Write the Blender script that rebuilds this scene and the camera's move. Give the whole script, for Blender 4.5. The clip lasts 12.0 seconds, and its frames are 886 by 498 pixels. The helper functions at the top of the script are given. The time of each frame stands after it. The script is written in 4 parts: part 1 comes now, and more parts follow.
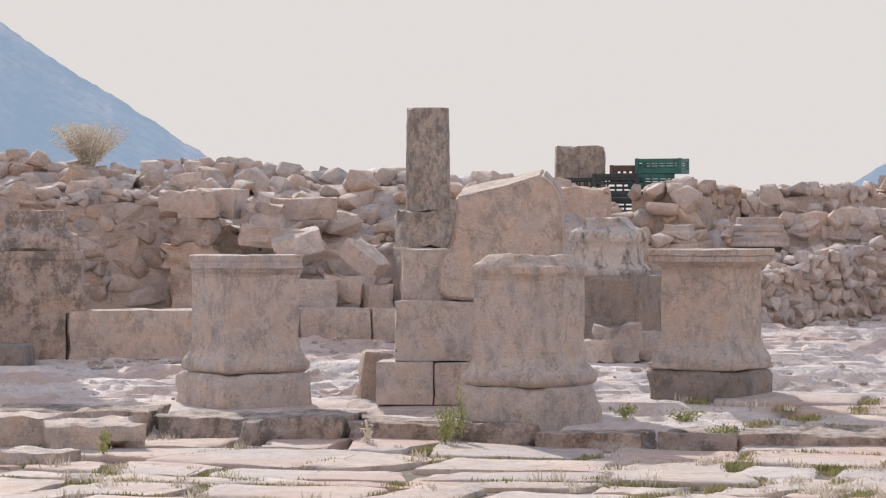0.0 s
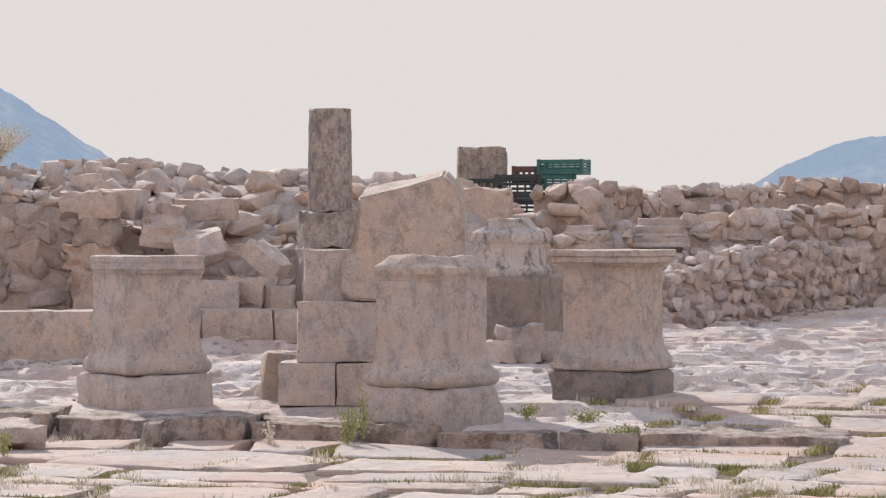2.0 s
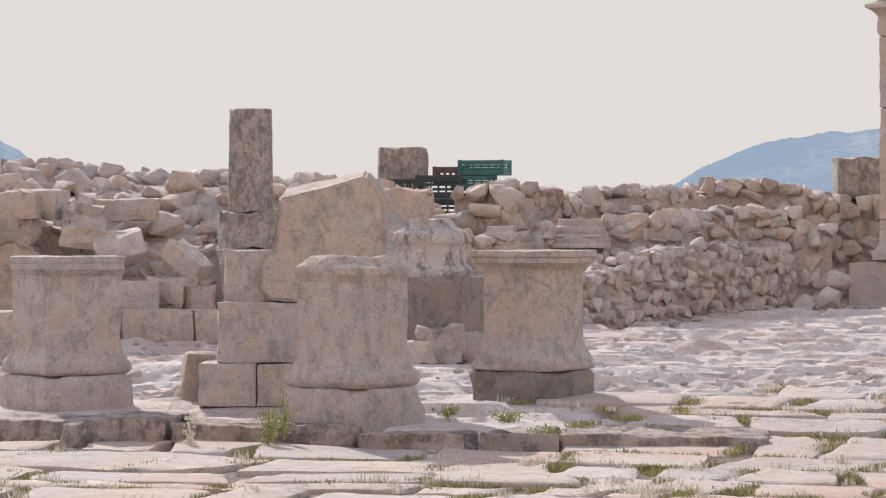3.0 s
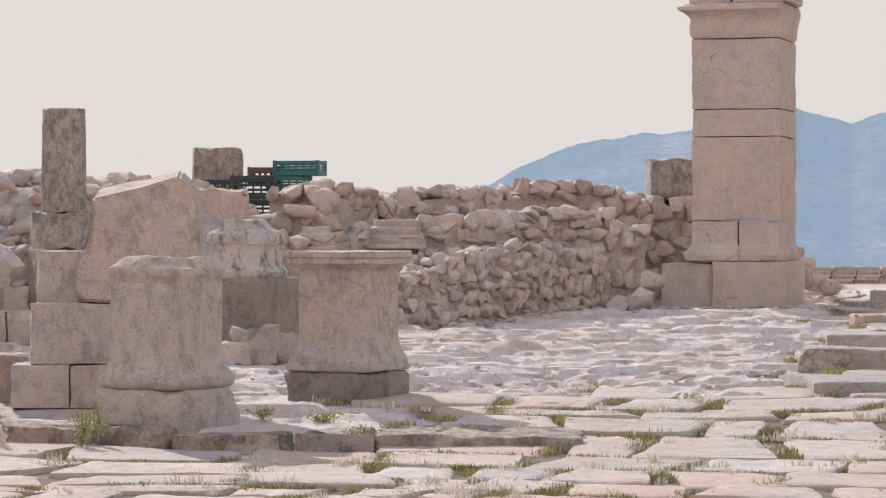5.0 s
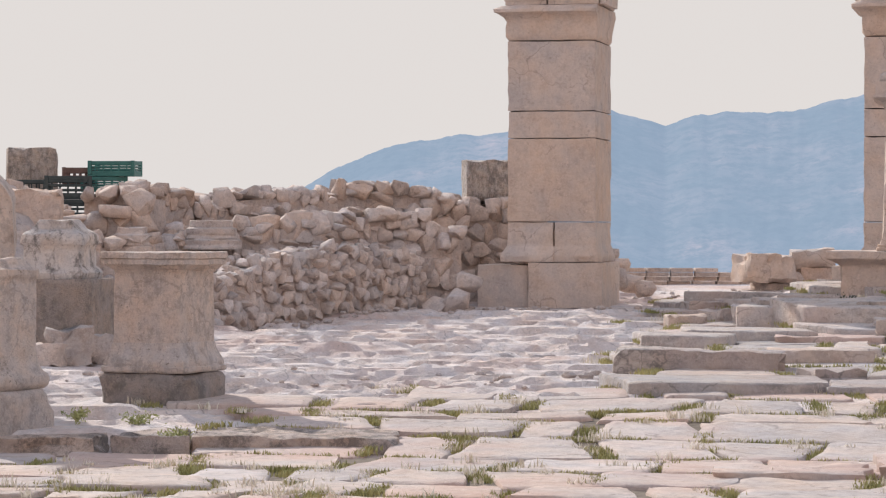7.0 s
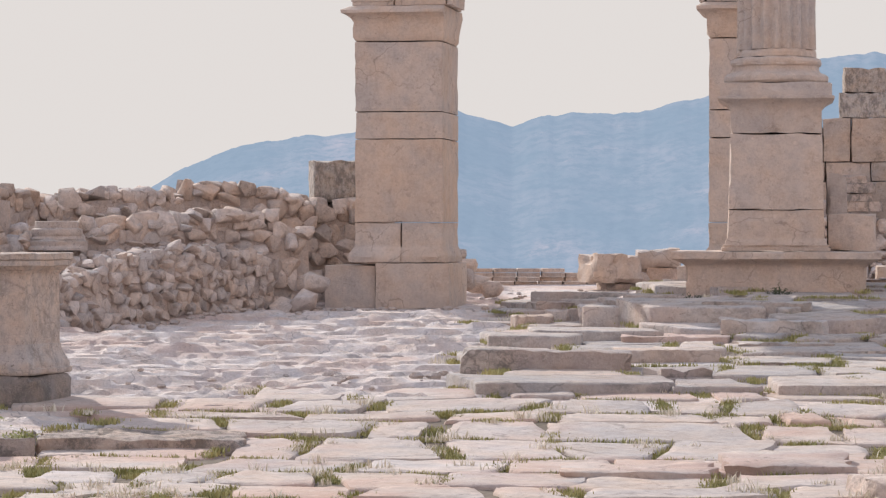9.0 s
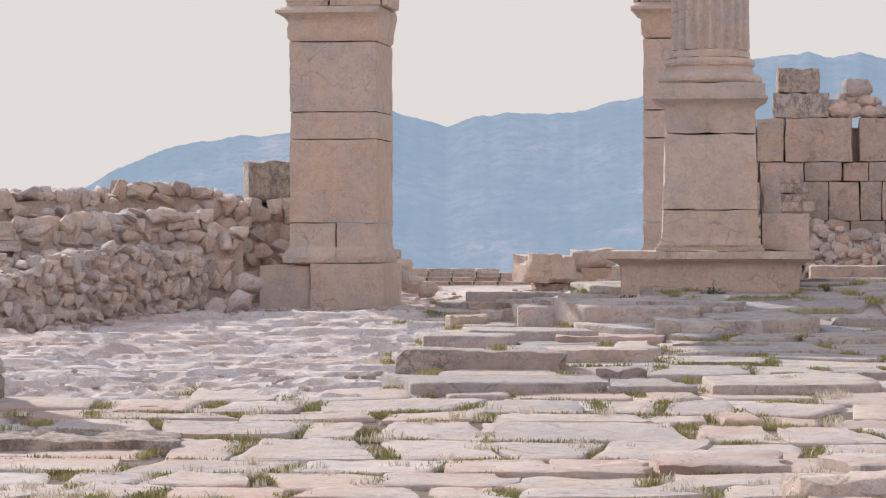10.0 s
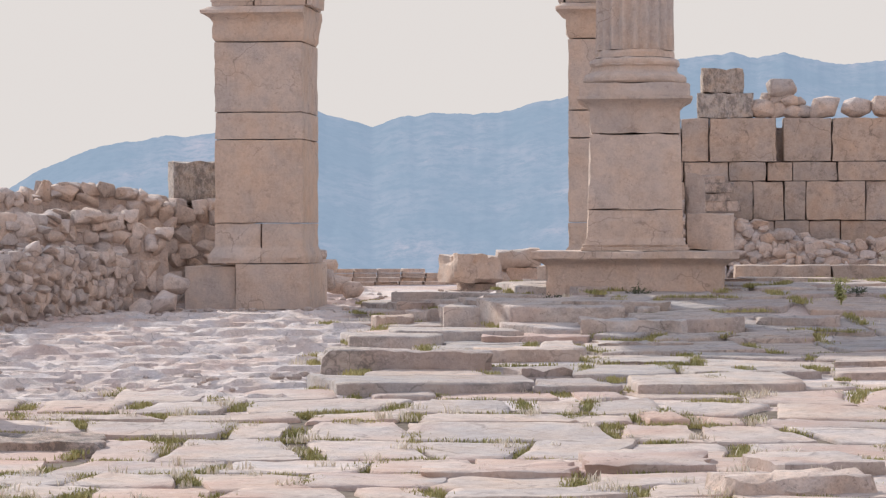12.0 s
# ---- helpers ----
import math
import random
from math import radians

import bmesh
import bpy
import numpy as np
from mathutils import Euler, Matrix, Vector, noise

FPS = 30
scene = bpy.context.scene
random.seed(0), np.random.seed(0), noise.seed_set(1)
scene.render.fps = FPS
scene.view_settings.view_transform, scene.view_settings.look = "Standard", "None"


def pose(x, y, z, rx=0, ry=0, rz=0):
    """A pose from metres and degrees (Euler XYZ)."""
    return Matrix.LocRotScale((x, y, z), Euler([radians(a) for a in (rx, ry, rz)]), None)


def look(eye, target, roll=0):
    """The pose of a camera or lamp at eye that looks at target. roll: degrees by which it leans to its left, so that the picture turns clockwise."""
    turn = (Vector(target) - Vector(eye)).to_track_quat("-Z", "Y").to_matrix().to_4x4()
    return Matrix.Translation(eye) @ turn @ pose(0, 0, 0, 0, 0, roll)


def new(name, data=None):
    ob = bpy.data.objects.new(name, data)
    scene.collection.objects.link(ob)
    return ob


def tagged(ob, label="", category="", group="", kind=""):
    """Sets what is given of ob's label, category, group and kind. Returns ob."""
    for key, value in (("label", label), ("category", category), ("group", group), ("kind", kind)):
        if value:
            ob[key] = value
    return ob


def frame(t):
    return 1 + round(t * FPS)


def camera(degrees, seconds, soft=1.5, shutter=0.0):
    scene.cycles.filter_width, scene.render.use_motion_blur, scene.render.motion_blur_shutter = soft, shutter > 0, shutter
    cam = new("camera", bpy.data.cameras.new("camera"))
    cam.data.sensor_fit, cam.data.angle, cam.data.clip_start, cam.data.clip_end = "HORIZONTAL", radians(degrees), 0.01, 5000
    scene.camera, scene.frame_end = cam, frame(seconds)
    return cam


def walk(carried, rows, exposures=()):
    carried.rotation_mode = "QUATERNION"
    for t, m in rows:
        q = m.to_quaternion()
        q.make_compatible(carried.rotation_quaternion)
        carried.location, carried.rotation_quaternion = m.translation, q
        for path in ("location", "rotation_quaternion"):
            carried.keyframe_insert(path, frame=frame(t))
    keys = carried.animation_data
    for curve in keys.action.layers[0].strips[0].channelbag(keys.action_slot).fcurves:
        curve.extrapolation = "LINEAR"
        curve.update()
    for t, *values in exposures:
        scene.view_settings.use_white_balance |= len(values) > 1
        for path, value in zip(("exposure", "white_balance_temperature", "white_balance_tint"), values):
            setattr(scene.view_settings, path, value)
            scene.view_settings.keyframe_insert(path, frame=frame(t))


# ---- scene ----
cam = camera(18.0, 12.0, soft=1.25)
EYE = 1.55
# the camera stands on a tripod and pans to the right: seconds, yaw, pitch, roll
ROWS = [
    (0.0, 8.577, -0.470, 0.079), (0.5, 8.234, -0.471, 0.080), (1.0, 7.766, -0.463, 0.080),
    (1.5, 7.214, -0.459, 0.075), (2.0, 6.573, -0.457, 0.070), (2.5, 5.773, -0.454, 0.057),
    (3.0, 4.953, -0.447, 0.038), (5.0, 1.168, -0.434, -0.010), (5.5, 0.181, -0.427, -0.040),
    (6.0, -0.720, -0.422, -0.058), (6.5, -1.669, -0.418, -0.077), (7.0, -2.590, -0.410, -0.095),
    (7.5, -3.427, -0.405, -0.085), (9.5, -6.421, -0.390, -0.021), (10.0, -7.052, -0.388, 0.020),
    (10.5, -7.497, -0.388, 0.048), (11.0, -7.938, -0.388, 0.070), (11.5, -8.281, -0.387, 0.095),
    (12.0, -8.577, -0.386, 0.110),
]
walk(cam, [(t, pose(0, 0, EYE, 90 + pitch, roll, yaw)) for t, yaw, pitch, roll in ROWS])

# ---- light ----
SUN_EL, SUN_LEFT = 29.0, 25.0     # elevation, and degrees to the left of straight ahead
world = bpy.data.worlds.new("sky")
scene.world = world
world.use_nodes = True
wn, wl = world.node_tree.nodes, world.node_tree.links
wn.clear()
w_out = wn.new("ShaderNodeOutputWorld")
w_add = wn.new("ShaderNodeMixShader")
w_sky = wn.new("ShaderNodeTexSky")
w_sky.sky_type = "NISHITA"
w_sky.sun_disc = False
w_sky.sun_elevation = radians(SUN_EL)
w_sky.sun_rotation = radians(-SUN_LEFT)
w_sky.dust_density = 1.0
w_bg = wn.new("ShaderNodeBackground")
w_bg.inputs["Strength"].default_value = 0.15
w_haze = wn.new("ShaderNodeBackground")
w_haze.inputs["Color"].default_value = (0.735, 0.70, 0.672, 1)
w_haze.inputs["Strength"].default_value = 1.0
w_geo = wn.new("ShaderNodeTexCoord")
w_sep = wn.new("ShaderNodeSeparateXYZ")
w_map = wn.new("ShaderNodeMapRange")
w_map.inputs["From Min"].default_value, w_map.inputs["From Max"].default_value = 0.22, 0.9
w_map.inputs["To Min"].default_value, w_map.inputs["To Max"].default_value = 1.0, 0.55
wl.new(w_geo.outputs["Generated"], w_sep.inputs[0])
wl.new(w_sep.outputs["Z"], w_map.inputs["Value"])
w_side = wn.new("ShaderNodeMapRange")
w_side.inputs["From Min"].default_value, w_side.inputs["From Max"].default_value = 0.15, 0.6
w_side.inputs["To Min"].default_value, w_side.inputs["To Max"].default_value = 1.0, 1.38
wl.new(w_sep.outputs["Z"], w_side.inputs["Value"])
wl.new(w_side.outputs[0], w_haze.inputs["Strength"])
w_tint = wn.new("ShaderNodeValToRGB")
w_tint.color_ramp.elements[0].position, w_tint.color_ramp.elements[1].position = 0.15, 0.6
w_tint.color_ramp.elements[0].color = (0.73, 0.69, 0.67, 1)
w_tint.color_ramp.elements[1].color = (0.63, 0.70, 0.85, 1)
wl.new(w_sep.outputs["Z"], w_tint.inputs[0])
wl.new(w_tint.outputs[0], w_haze.inputs["Color"])
wl.new(w_map.outputs[0], w_add.inputs["Fac"])
wl.new(w_sky.outputs[0], w_bg.inputs["Color"])
wl.new(w_bg.outputs[0], w_add.inputs[1])
wl.new(w_haze.outputs[0], w_add.inputs[2])
wl.new(w_add.outputs[0], w_out.inputs["Surface"])

sun_data = bpy.data.lights.new("sun", "SUN")
sun_data.energy, sun_data.angle, sun_data.color = 5.0, radians(0.6), (1.0, 0.925, 0.85)
sun = new("sun", sun_data)
sl, se = radians(SUN_LEFT), radians(SUN_EL)
sun.matrix_world = look((-math.sin(sl) * math.cos(se) * 60, math.cos(sl) * math.cos(se) * 60, math.sin(se) * 60), (0, 0, 0))
scene.view_settings.exposure = 0.06


# ---- materials ----
def material(name, rough=0.9):
    m = bpy.data.materials.new(name)
    m.use_nodes = True
    n, l = m.node_tree.nodes, m.node_tree.links
    b = n["Principled BSDF"]
    b.inputs["Roughness"].default_value = rough
    b.inputs["Specular IOR Level"].default_value = 0.25
    return m, n, l, b


def noise_node(n, l, vec, scale, detail=5.0, rough=0.6, stretch=None):
    t = n.new("ShaderNodeTexNoise")
    t.inputs["Scale"].default_value, t.inputs["Detail"].default_value, t.inputs["Roughness"].default_value = scale, detail, rough
    if stretch:
        s = n.new("ShaderNodeVectorMath")
        s.operation = "MULTIPLY"
        s.inputs[1].default_value = stretch
        l.new(vec, s.inputs[0])
        vec = s.outputs[0]
    l.new(vec, t.inputs["Vector"])
    return t.outputs["Fac"]


def ramp(n, l, fac, stops):
    r = n.new("ShaderNodeValToRGB")
    e = r.color_ramp.elements
    while len(e) < len(stops):
        e.new(0.5)
    for k, (p, c) in enumerate(stops):
        e[k].position = p
        e[k].color = (*c, 1) if len(c) == 3 else c
    l.new(fac, r.inputs[0])
    return r.outputs[0]


def mix(n, l, fac, a, b, mode="MIX"):
    x = n.new("ShaderNodeMix")
    x.data_type, x.blend_type = "RGBA", mode
    for sock, v in ((x.inputs[0], fac), (x.inputs[6], a), (x.inputs[7], b)):
        if isinstance(v, (int, float)):
            sock.default_value = v
        elif isinstance(v, tuple):
            sock.default_value = (*v, 1)
        else:
            l.new(v, sock)
    return x.outputs[2]


def stone(name, light, dark, stain=(0.12, 0.11, 0.10), stains=0.0, streak=None, scale=1.0, bump=0.5, per_object=0.25, pink=0.0, cracks=0.0, crack_scale=1.6, depth=0.58, pits=0.6, tone=0.77):
    """Weathered limestone: cloudy tone, fine grain, pits, and dark lichen over a share of it."""
    m, n, l, b = material(name)
    light, dark, stain = (tuple(c * tone for c in q) for q in (light, dark, stain))
    pos = n.new("ShaderNodeNewGeometry").outputs["Position"]
    big = noise_node(n, l, pos, 1.7 * scale, 4)
    mid = noise_node(n, l, pos, 7.5 * scale, 7, 0.68)
    fine = noise_node(n, l, pos, 30 * scale, 8, 0.75)
    deep = tuple(c * 0.66 for c in dark)
    high = tuple(min(0.85, c * 1.14) for c in light)
    col = ramp(n, l, big, [(0.34, dark), (0.66, light)])
    col = mix(n, l, 0.38, col, ramp(n, l, mid, [(0.30, deep), (0.46, dark), (0.56, light), (0.72, high)]))
    col = mix(n, l, 0.13, col, ramp(n, l, fine, [(0.36, deep), (0.48, dark), (0.55, light), (0.66, high)]))
    # broad warm and grey clouds in the stone
    hue = noise_node(n, l, pos, 2.6 * scale, 3, 0.55)
    col = mix(n, l, 1.0, col, ramp(n, l, hue, [(0.34, (0.91, 0.95, 1.0)), (0.5, (1, 1, 1)), (0.68, (1.03, 0.97, 0.91))]), "MULTIPLY")
    if pink:
        pk = noise_node(n, l, pos, 0.55 * scale, 3)
        col = mix(n, l, ramp(n, l, pk, [(0.48, (0, 0, 0)), (0.62, (pink, pink, pink))]), col, (0.46, 0.31, 0.26))
    if stains:
        st = noise_node(n, l, pos, 3.6 * scale, 10, 0.8, streak)
        lo = 0.62 - 0.25 * stains
        col = mix(n, l, ramp(n, l, st, [(lo, (0, 0, 0)), (lo + 0.10, (depth, depth, depth))]), col, stain)
        pale = noise_node(n, l, pos, 12 * scale, 6, 0.7)
        col = mix(n, l, ramp(n, l, pale, [(0.60, (0, 0, 0)), (0.66, (0.5, 0.5, 0.5))]), col, high)
    # small dark pits in clusters
    pit = noise_node(n, l, pos, 19 * scale, 4, 0.65)
    where = noise_node(n, l, pos, 3.1 * scale, 5, 0.7)
    pit_fac = mix(n, l, 1.0, ramp(n, l, pit, [(0.58, (0, 0, 0)), (0.63, (1, 1, 1))]), ramp(n, l, where, [(0.48, (0, 0, 0)), (0.60, (pits, pits, pits))]), "MULTIPLY")
    col = mix(n, l, pit_fac, col, tuple(c * 0.42 for c in dark))
    crack_fac = None
    if cracks:
        warp = n.new("ShaderNodeTexNoise")
        warp.inputs["Scale"].default_value, warp.inputs["Detail"].default_value = 3.0, 5
        l.new(pos, warp.inputs["Vector"])
        shift = n.new("ShaderNodeVectorMath")
        shift.operation = "MULTIPLY_ADD"
        shift.inputs[1].default_value = (0.5, 0.5, 0.5)
        l.new(warp.outputs["Color"], shift.inputs[0])
        l.new(pos, shift.inputs[2])
        vor = n.new("ShaderNodeTexVoronoi")
        vor.feature = "DISTANCE_TO_EDGE"
        vor.inputs["Scale"].default_value = crack_scale
        l.new(shift.outputs[0], vor.inputs["Vector"])
        line = ramp(n, l, vor.outputs["Distance"], [(0.0, (1, 1, 1)), (0.016, (0, 0, 0))])
        part_of = ramp(n, l, noise_node(n, l, pos, 1.1, 2), [(0.48, (0, 0, 0)), (0.56, (cracks, cracks, cracks))])
        crack_fac = mix(n, l, 1.0, line, part_of, "MULTIPLY")
        col = mix(n, l, crack_fac, col, tuple(c * 0.45 for c in dark))
    if per_object:
        info = n.new("ShaderNodeObjectInfo").outputs["Random"]
        tone = ramp(n, l, info, [(0.0, (1 - per_object,) * 3), (0.45, (1, 0.97, 0.94)), (0.75, (1, 0.93, 0.86)), (1.0, (1 + per_object * 0.4,) * 3)])
        col = mix(n, l, 1.0, col, tone, "MULTIPLY")
    l.new(col, b.inputs["Base Color"])
    bp = n.new("ShaderNodeBump")
    bp.inputs["Strength"].default_value, bp.inputs["Distance"].default_value = min(1.0, bump * 1.3), 0.022
    h = n.new("ShaderNodeMath")
    h.operation = "MULTIPLY_ADD"
    h.inputs[1].default_value = 0.5
    l.new(fine, h.inputs[0])
    l.new(mid, h.inputs[2])
    l.new(h.outputs[0], bp.inputs["Height"])
    l.new(bp.outputs[0], b.inputs["Normal"])
    return m


ALTAR = stone("altar_limestone", (0.82, 0.71, 0.65), (0.67, 0.58, 0.535), (0.30, 0.275, 0.265), 0.52, (1, 1, 0.7), 2.0, 0.75, 0.06, cracks=0.45, depth=0.5, pits=0.75)
ALTAR_DARK = stone("stained_limestone", (0.68, 0.57, 0.51), (0.50, 0.42, 0.38), (0.13, 0.122, 0.118), 0.62, (1, 1, 0.7), 1.6, 0.8, 0.10, depth=0.7)
# a darker limestone for two plinths and a low footing block
DARK_STONE = stone("darker_limestone", (0.46, 0.40, 0.37), (0.33, 0.29, 0.27), (0.15, 0.14, 0.135), 0.45, (1, 1, 0.7), 1.8, 0.8, 0.06, depth=0.6)
LICHEN = stone("lichened_limestone", (0.72, 0.63, 0.57), (0.50, 0.445, 0.41), (0.075, 0.07, 0.067), 0.62, (1, 1, 0.55), 3.2, 0.9, 0.10, depth=0.52)
BLOTCHED = stone("black_lichen_limestone", (0.80, 0.71, 0.65), (0.62, 0.55, 0.51), (0.06, 0.055, 0.052), 0.46, (1, 1, 0.6), 1.5, 0.8, 0.0, depth=0.75)
ASHLAR = stone("dressed_limestone", (0.72, 0.61, 0.545), (0.60, 0.51, 0.46), (0.36, 0.31, 0.28), 0.18, None, 1.0, 0.5, 0.10, cracks=0.6, pits=0.3)
ASHLAR_TAN = stone("tan_limestone", (0.65, 0.54, 0.475), (0.52, 0.43, 0.375), (0.26, 0.22, 0.19), 0.34, None, 1.2, 0.6, 0.16, cracks=0.8)
RUBBLE = stone("rubble_limestone", (0.85, 0.745, 0.695), (0.64, 0.55, 0.51), (0.28, 0.25, 0.235), 0.28, None, 1.5, 0.8, 0.24)
RUBBLE_WARM = stone("warm_rubble", (0.83, 0.685, 0.60), (0.63, 0.505, 0.44), (0.32, 0.275, 0.245), 0.24, None, 1.5, 0.8, 0.22)
MORTAR = stone("earth_mortar", (0.74, 0.62, 0.56), (0.55, 0.45, 0.40), (0.2, 0.17, 0.155), 0.3, None, 2.0, 1.0, 0.0)
SLAB = stone("paving_limestone", (0.61, 0.535, 0.50), (0.46, 0.40, 0.372), (0.32, 0.285, 0.27), 0.24, (0.5, 1.4, 1), 0.9, 0.5, 0.14, 0.6, cracks=0.6, crack_scale=0.9, tone=0.86)
# greyer paving stone, darkened further to hold part of the gate's shadow
SLAB_GREY_SHADED = stone("grey_shaded_paving", (0.60, 0.54, 0.51), (0.46, 0.415, 0.395), (0.22, 0.205, 0.195), 0.40, (0.5, 1.4, 1), 1.1, 0.6, 0.20, 0.25, cracks=0.7, crack_scale=1.2, tone=0.86)
ROCK = stone("bedrock", (0.74, 0.655, 0.615), (0.60, 0.52, 0.485), (0.26, 0.235, 0.22), 0.32, (0.45, 1.5, 1), 1.3, 0.9, 0.0, 0.6, cracks=0.7, crack_scale=1.5, tone=0.94)


def plain(name, a, b_col, scale, rough=0.8, spec=0.3):
    m, n, l, b = material(name, rough)
    pos = n.new("ShaderNodeNewGeometry").outputs["Position"]
    l.new(ramp(n, l, noise_node(n, l, pos, scale, 6), [(0.3, a), (0.7, b_col)]), b.inputs["Base Color"])
    b.inputs["Specular IOR Level"].default_value = spec
    return m


SOIL = plain("joint_soil", (0.10, 0.082, 0.065), (0.22, 0.18, 0.145), 14.0, 0.95, 0.1)
GRASS = plain("grass_blades", (0.21, 0.215, 0.08), (0.44, 0.39, 0.18), 2.0)
WEED = plain("weed_leaves", (0.24, 0.27, 0.10), (0.42, 0.40, 0.18), 6.0)
DARKWEED = plain("dark_leaves", (0.05, 0.065, 0.04), (0.10, 0.11, 0.06), 6.0)
STRAW = plain("dry_twigs", (0.54, 0.48, 0.38), (0.75, 0.69, 0.59), 9.0)
CRATE_GREEN = plain("green_plastic", (0.028, 0.115, 0.10), (0.042, 0.16, 0.14), 8.0, 0.5, 0.4)
CRATE_DARK = plain("dark_plastic", (0.018, 0.028, 0.03), (0.04, 0.055, 0.055), 8.0, 0.5, 0.4)
CRATE_BROWN = plain("brown_plastic", (0.10, 0.055, 0.045), (0.16, 0.09, 0.075), 8.0, 0.5, 0.4)


def hill_material():
    m, n, l, b = material("distant_hills", 1.0)
    pos = n.new("ShaderNodeNewGeometry").outputs["Position"]
    a = noise_node(n, l, pos, 0.006, 9, 0.65)
    s = noise_node(n, l, pos, 0.06, 6, 0.75)
    col = ramp(n, l, a, [(0.44, (0.05, 0.06, 0.06)), (0.56, (0.10, 0.09, 0.085)), (0.68, (0.22, 0.15, 0.125))])
    col = mix(n, l, ramp(n, l, s, [(0.45, (0, 0, 0)), (0.6, (0.8, 0.8, 0.8))]), col, (0.03, 0.04, 0.04))
    l.new(col, b.inputs["Base Color"])
    b.inputs["Specular IOR Level"].default_value = 0
    # haze of the far air, put into the slopes as a blue glow
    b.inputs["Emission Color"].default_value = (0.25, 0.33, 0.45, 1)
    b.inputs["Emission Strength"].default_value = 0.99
    return m


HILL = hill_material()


# ---- mesh helpers ----
def mesh_of(name, verts, faces, mat, smooth=True):
    me = bpy.data.meshes.new(name)
    me.from_pydata(verts, [], faces)
    me.materials.append(mat)
    if smooth:
        me.polygons.foreach_set("use_smooth", [True] * len(me.polygons))
    me.update()
    return me


def part(name, data, mat, parent=None, label="", smooth=False):
    """Links a bmesh or a mesh as one object, under a thing if one is given."""
    if isinstance(data, bmesh.types.BMesh):
        me = bpy.data.meshes.new(name)
        data.to_mesh(me)
        data.free()
        me.materials.append(mat)
        if smooth:
            me.polygons.foreach_set("use_smooth", [True] * len(me.polygons))
    else:
        me = data
    ob = new(name, me)
    ob.parent = parent
    if label:
        tagged(ob, label)
    return ob


def thing(name, place, label, category, turn=0.0, group="", kind=""):
    ob = new(name)
    ob.empty_display_size = 0.1
    ob.matrix_basis = pose(*place, 0, 0, turn)
    return tagged(ob, label, category, group, kind)


def ring_square(hw, hd, per, r):
    """Points round a rectangle with slightly rounded corners."""
    pts = []
    for sx, sy, (dx, dy) in ((-1, -1, (1, 0)), (1, -1, (0, 1)), (1, 1, (-1, 0)), (-1, 1, (0, -1))):
        for k in range(per):
            f = k / per
            if dx:
                x, y = sx * hw + dx * f * 2 * hw, sy * hd
            else:
                x, y = sx * hw, sy * hd + dy * f * 2 * hd
            ax, ay = abs(x) - (hw - r), abs(y) - (hd - r)
            if ax > 0 and ay > 0:
                q = math.hypot(ax, ay)
                x = math.copysign(hw - r + ax / q * r, x)
                y = math.copysign(hd - r + ay / q * r, y)
            pts.append((x, y))
    return pts


def loft(name, mat, profile, per=9, step=0.07, rough=0.012, seed=0, round_n=0, flutes=0, chip=0.03, edge=0.008, freq=3.0):
    """A weathered block: rings (z, half width, half depth) joined and worn by noise; round_n makes it turned instead of square."""
    rings = []
    for (z0, a0, b0), (z1, a1, b1) in zip(profile, profile[1:]):
        steps = max(1, round(math.dist((z0, a0), (z1, a1)) / step))
        for k in range(steps):
            f = k / steps
            rings.append((z0 + (z1 - z0) * f, a0 + (a1 - a0) * f, b0 + (b1 - b0) * f))
    rings.append(profile[-1])
    zlo, zhi = profile[0][0], profile[-1][0]
    rings.insert(0, (zlo, rings[0][1] * 0.5, rings[0][2] * 0.5))
    z, a, b = rings[-1]
    rings[-1] = (z - edge * 0.6, a, b)
    rings += [(z, a - edge, b - edge), (z, a * 0.5, b * 0.5)]
    off = Vector((seed * 7.31, seed * 3.77, seed * 1.93))
    verts, faces, m = [], [], 0
    for z, a, b in rings:
        if round_n:
            pts = []
            for k in range(round_n):
                an = 2 * math.pi * k / round_n
                q = 1 - (0.11 * (0.5 - 0.5 * math.cos(an * flutes)) if flutes else 0)
                pts.append((a * q * math.cos(an), b * q * math.sin(an)))
        else:
            pts = ring_square(a, b, per, min(0.016, a * 0.2))
        m = len(pts)
        for x, y in pts:
            v = Vector((x, y, z))
            nz = 0.55 * noise.noise_vector((v + off) * freq) + 0.6 * noise.noise_vector((v + off) * freq * 3.7)
            v += nz * rough
            # chipped corners and rims
            corner = (abs(x) > a * 0.8) + (abs(y) > b * 0.8) + (z > zhi - 0.09) + (z < zlo + 0.06)
            if corner >= 2 and chip and not round_n or (round_n and z > zhi - 0.08):
                c = noise.noise((Vector((x, y, z)) + off) * 4.3) + 0.1
                if c > 0.12:
                    v -= Vector((x * 1.0, y * 1.0, (z - (zlo + zhi) / 2) * 0.7)).normalized() * chip * min(1.0, c * 2.2)
            v.z = max(v.z, zlo)
            verts.append(v)
    for i in range(len(rings) - 1):
        for k in range(m):
            j = (k + 1) % m
            faces.append((i * m + k, i * m + j, (i + 1) * m + j, (i + 1) * m + k))
    faces.append(tuple(range((len(rings) - 1) * m, len(rings) * m)))
    faces.append(tuple(reversed(range(m))))
    me = mesh_of(name, verts, faces, mat)
    me.set_sharp_from_angle(angle=radians(42))
    return me


def box(name, mat, w, d, h, rough=0.010, seed=0, chip=0.018, step=0.09, taper=0.0):
    return loft(name, mat, [(0, w / 2, d / 2), (h, w / 2 - taper, d / 2 - taper)], per=max(5, min(14, round(w / 0.1))), step=step, rough=rough, seed=seed, chip=chip)


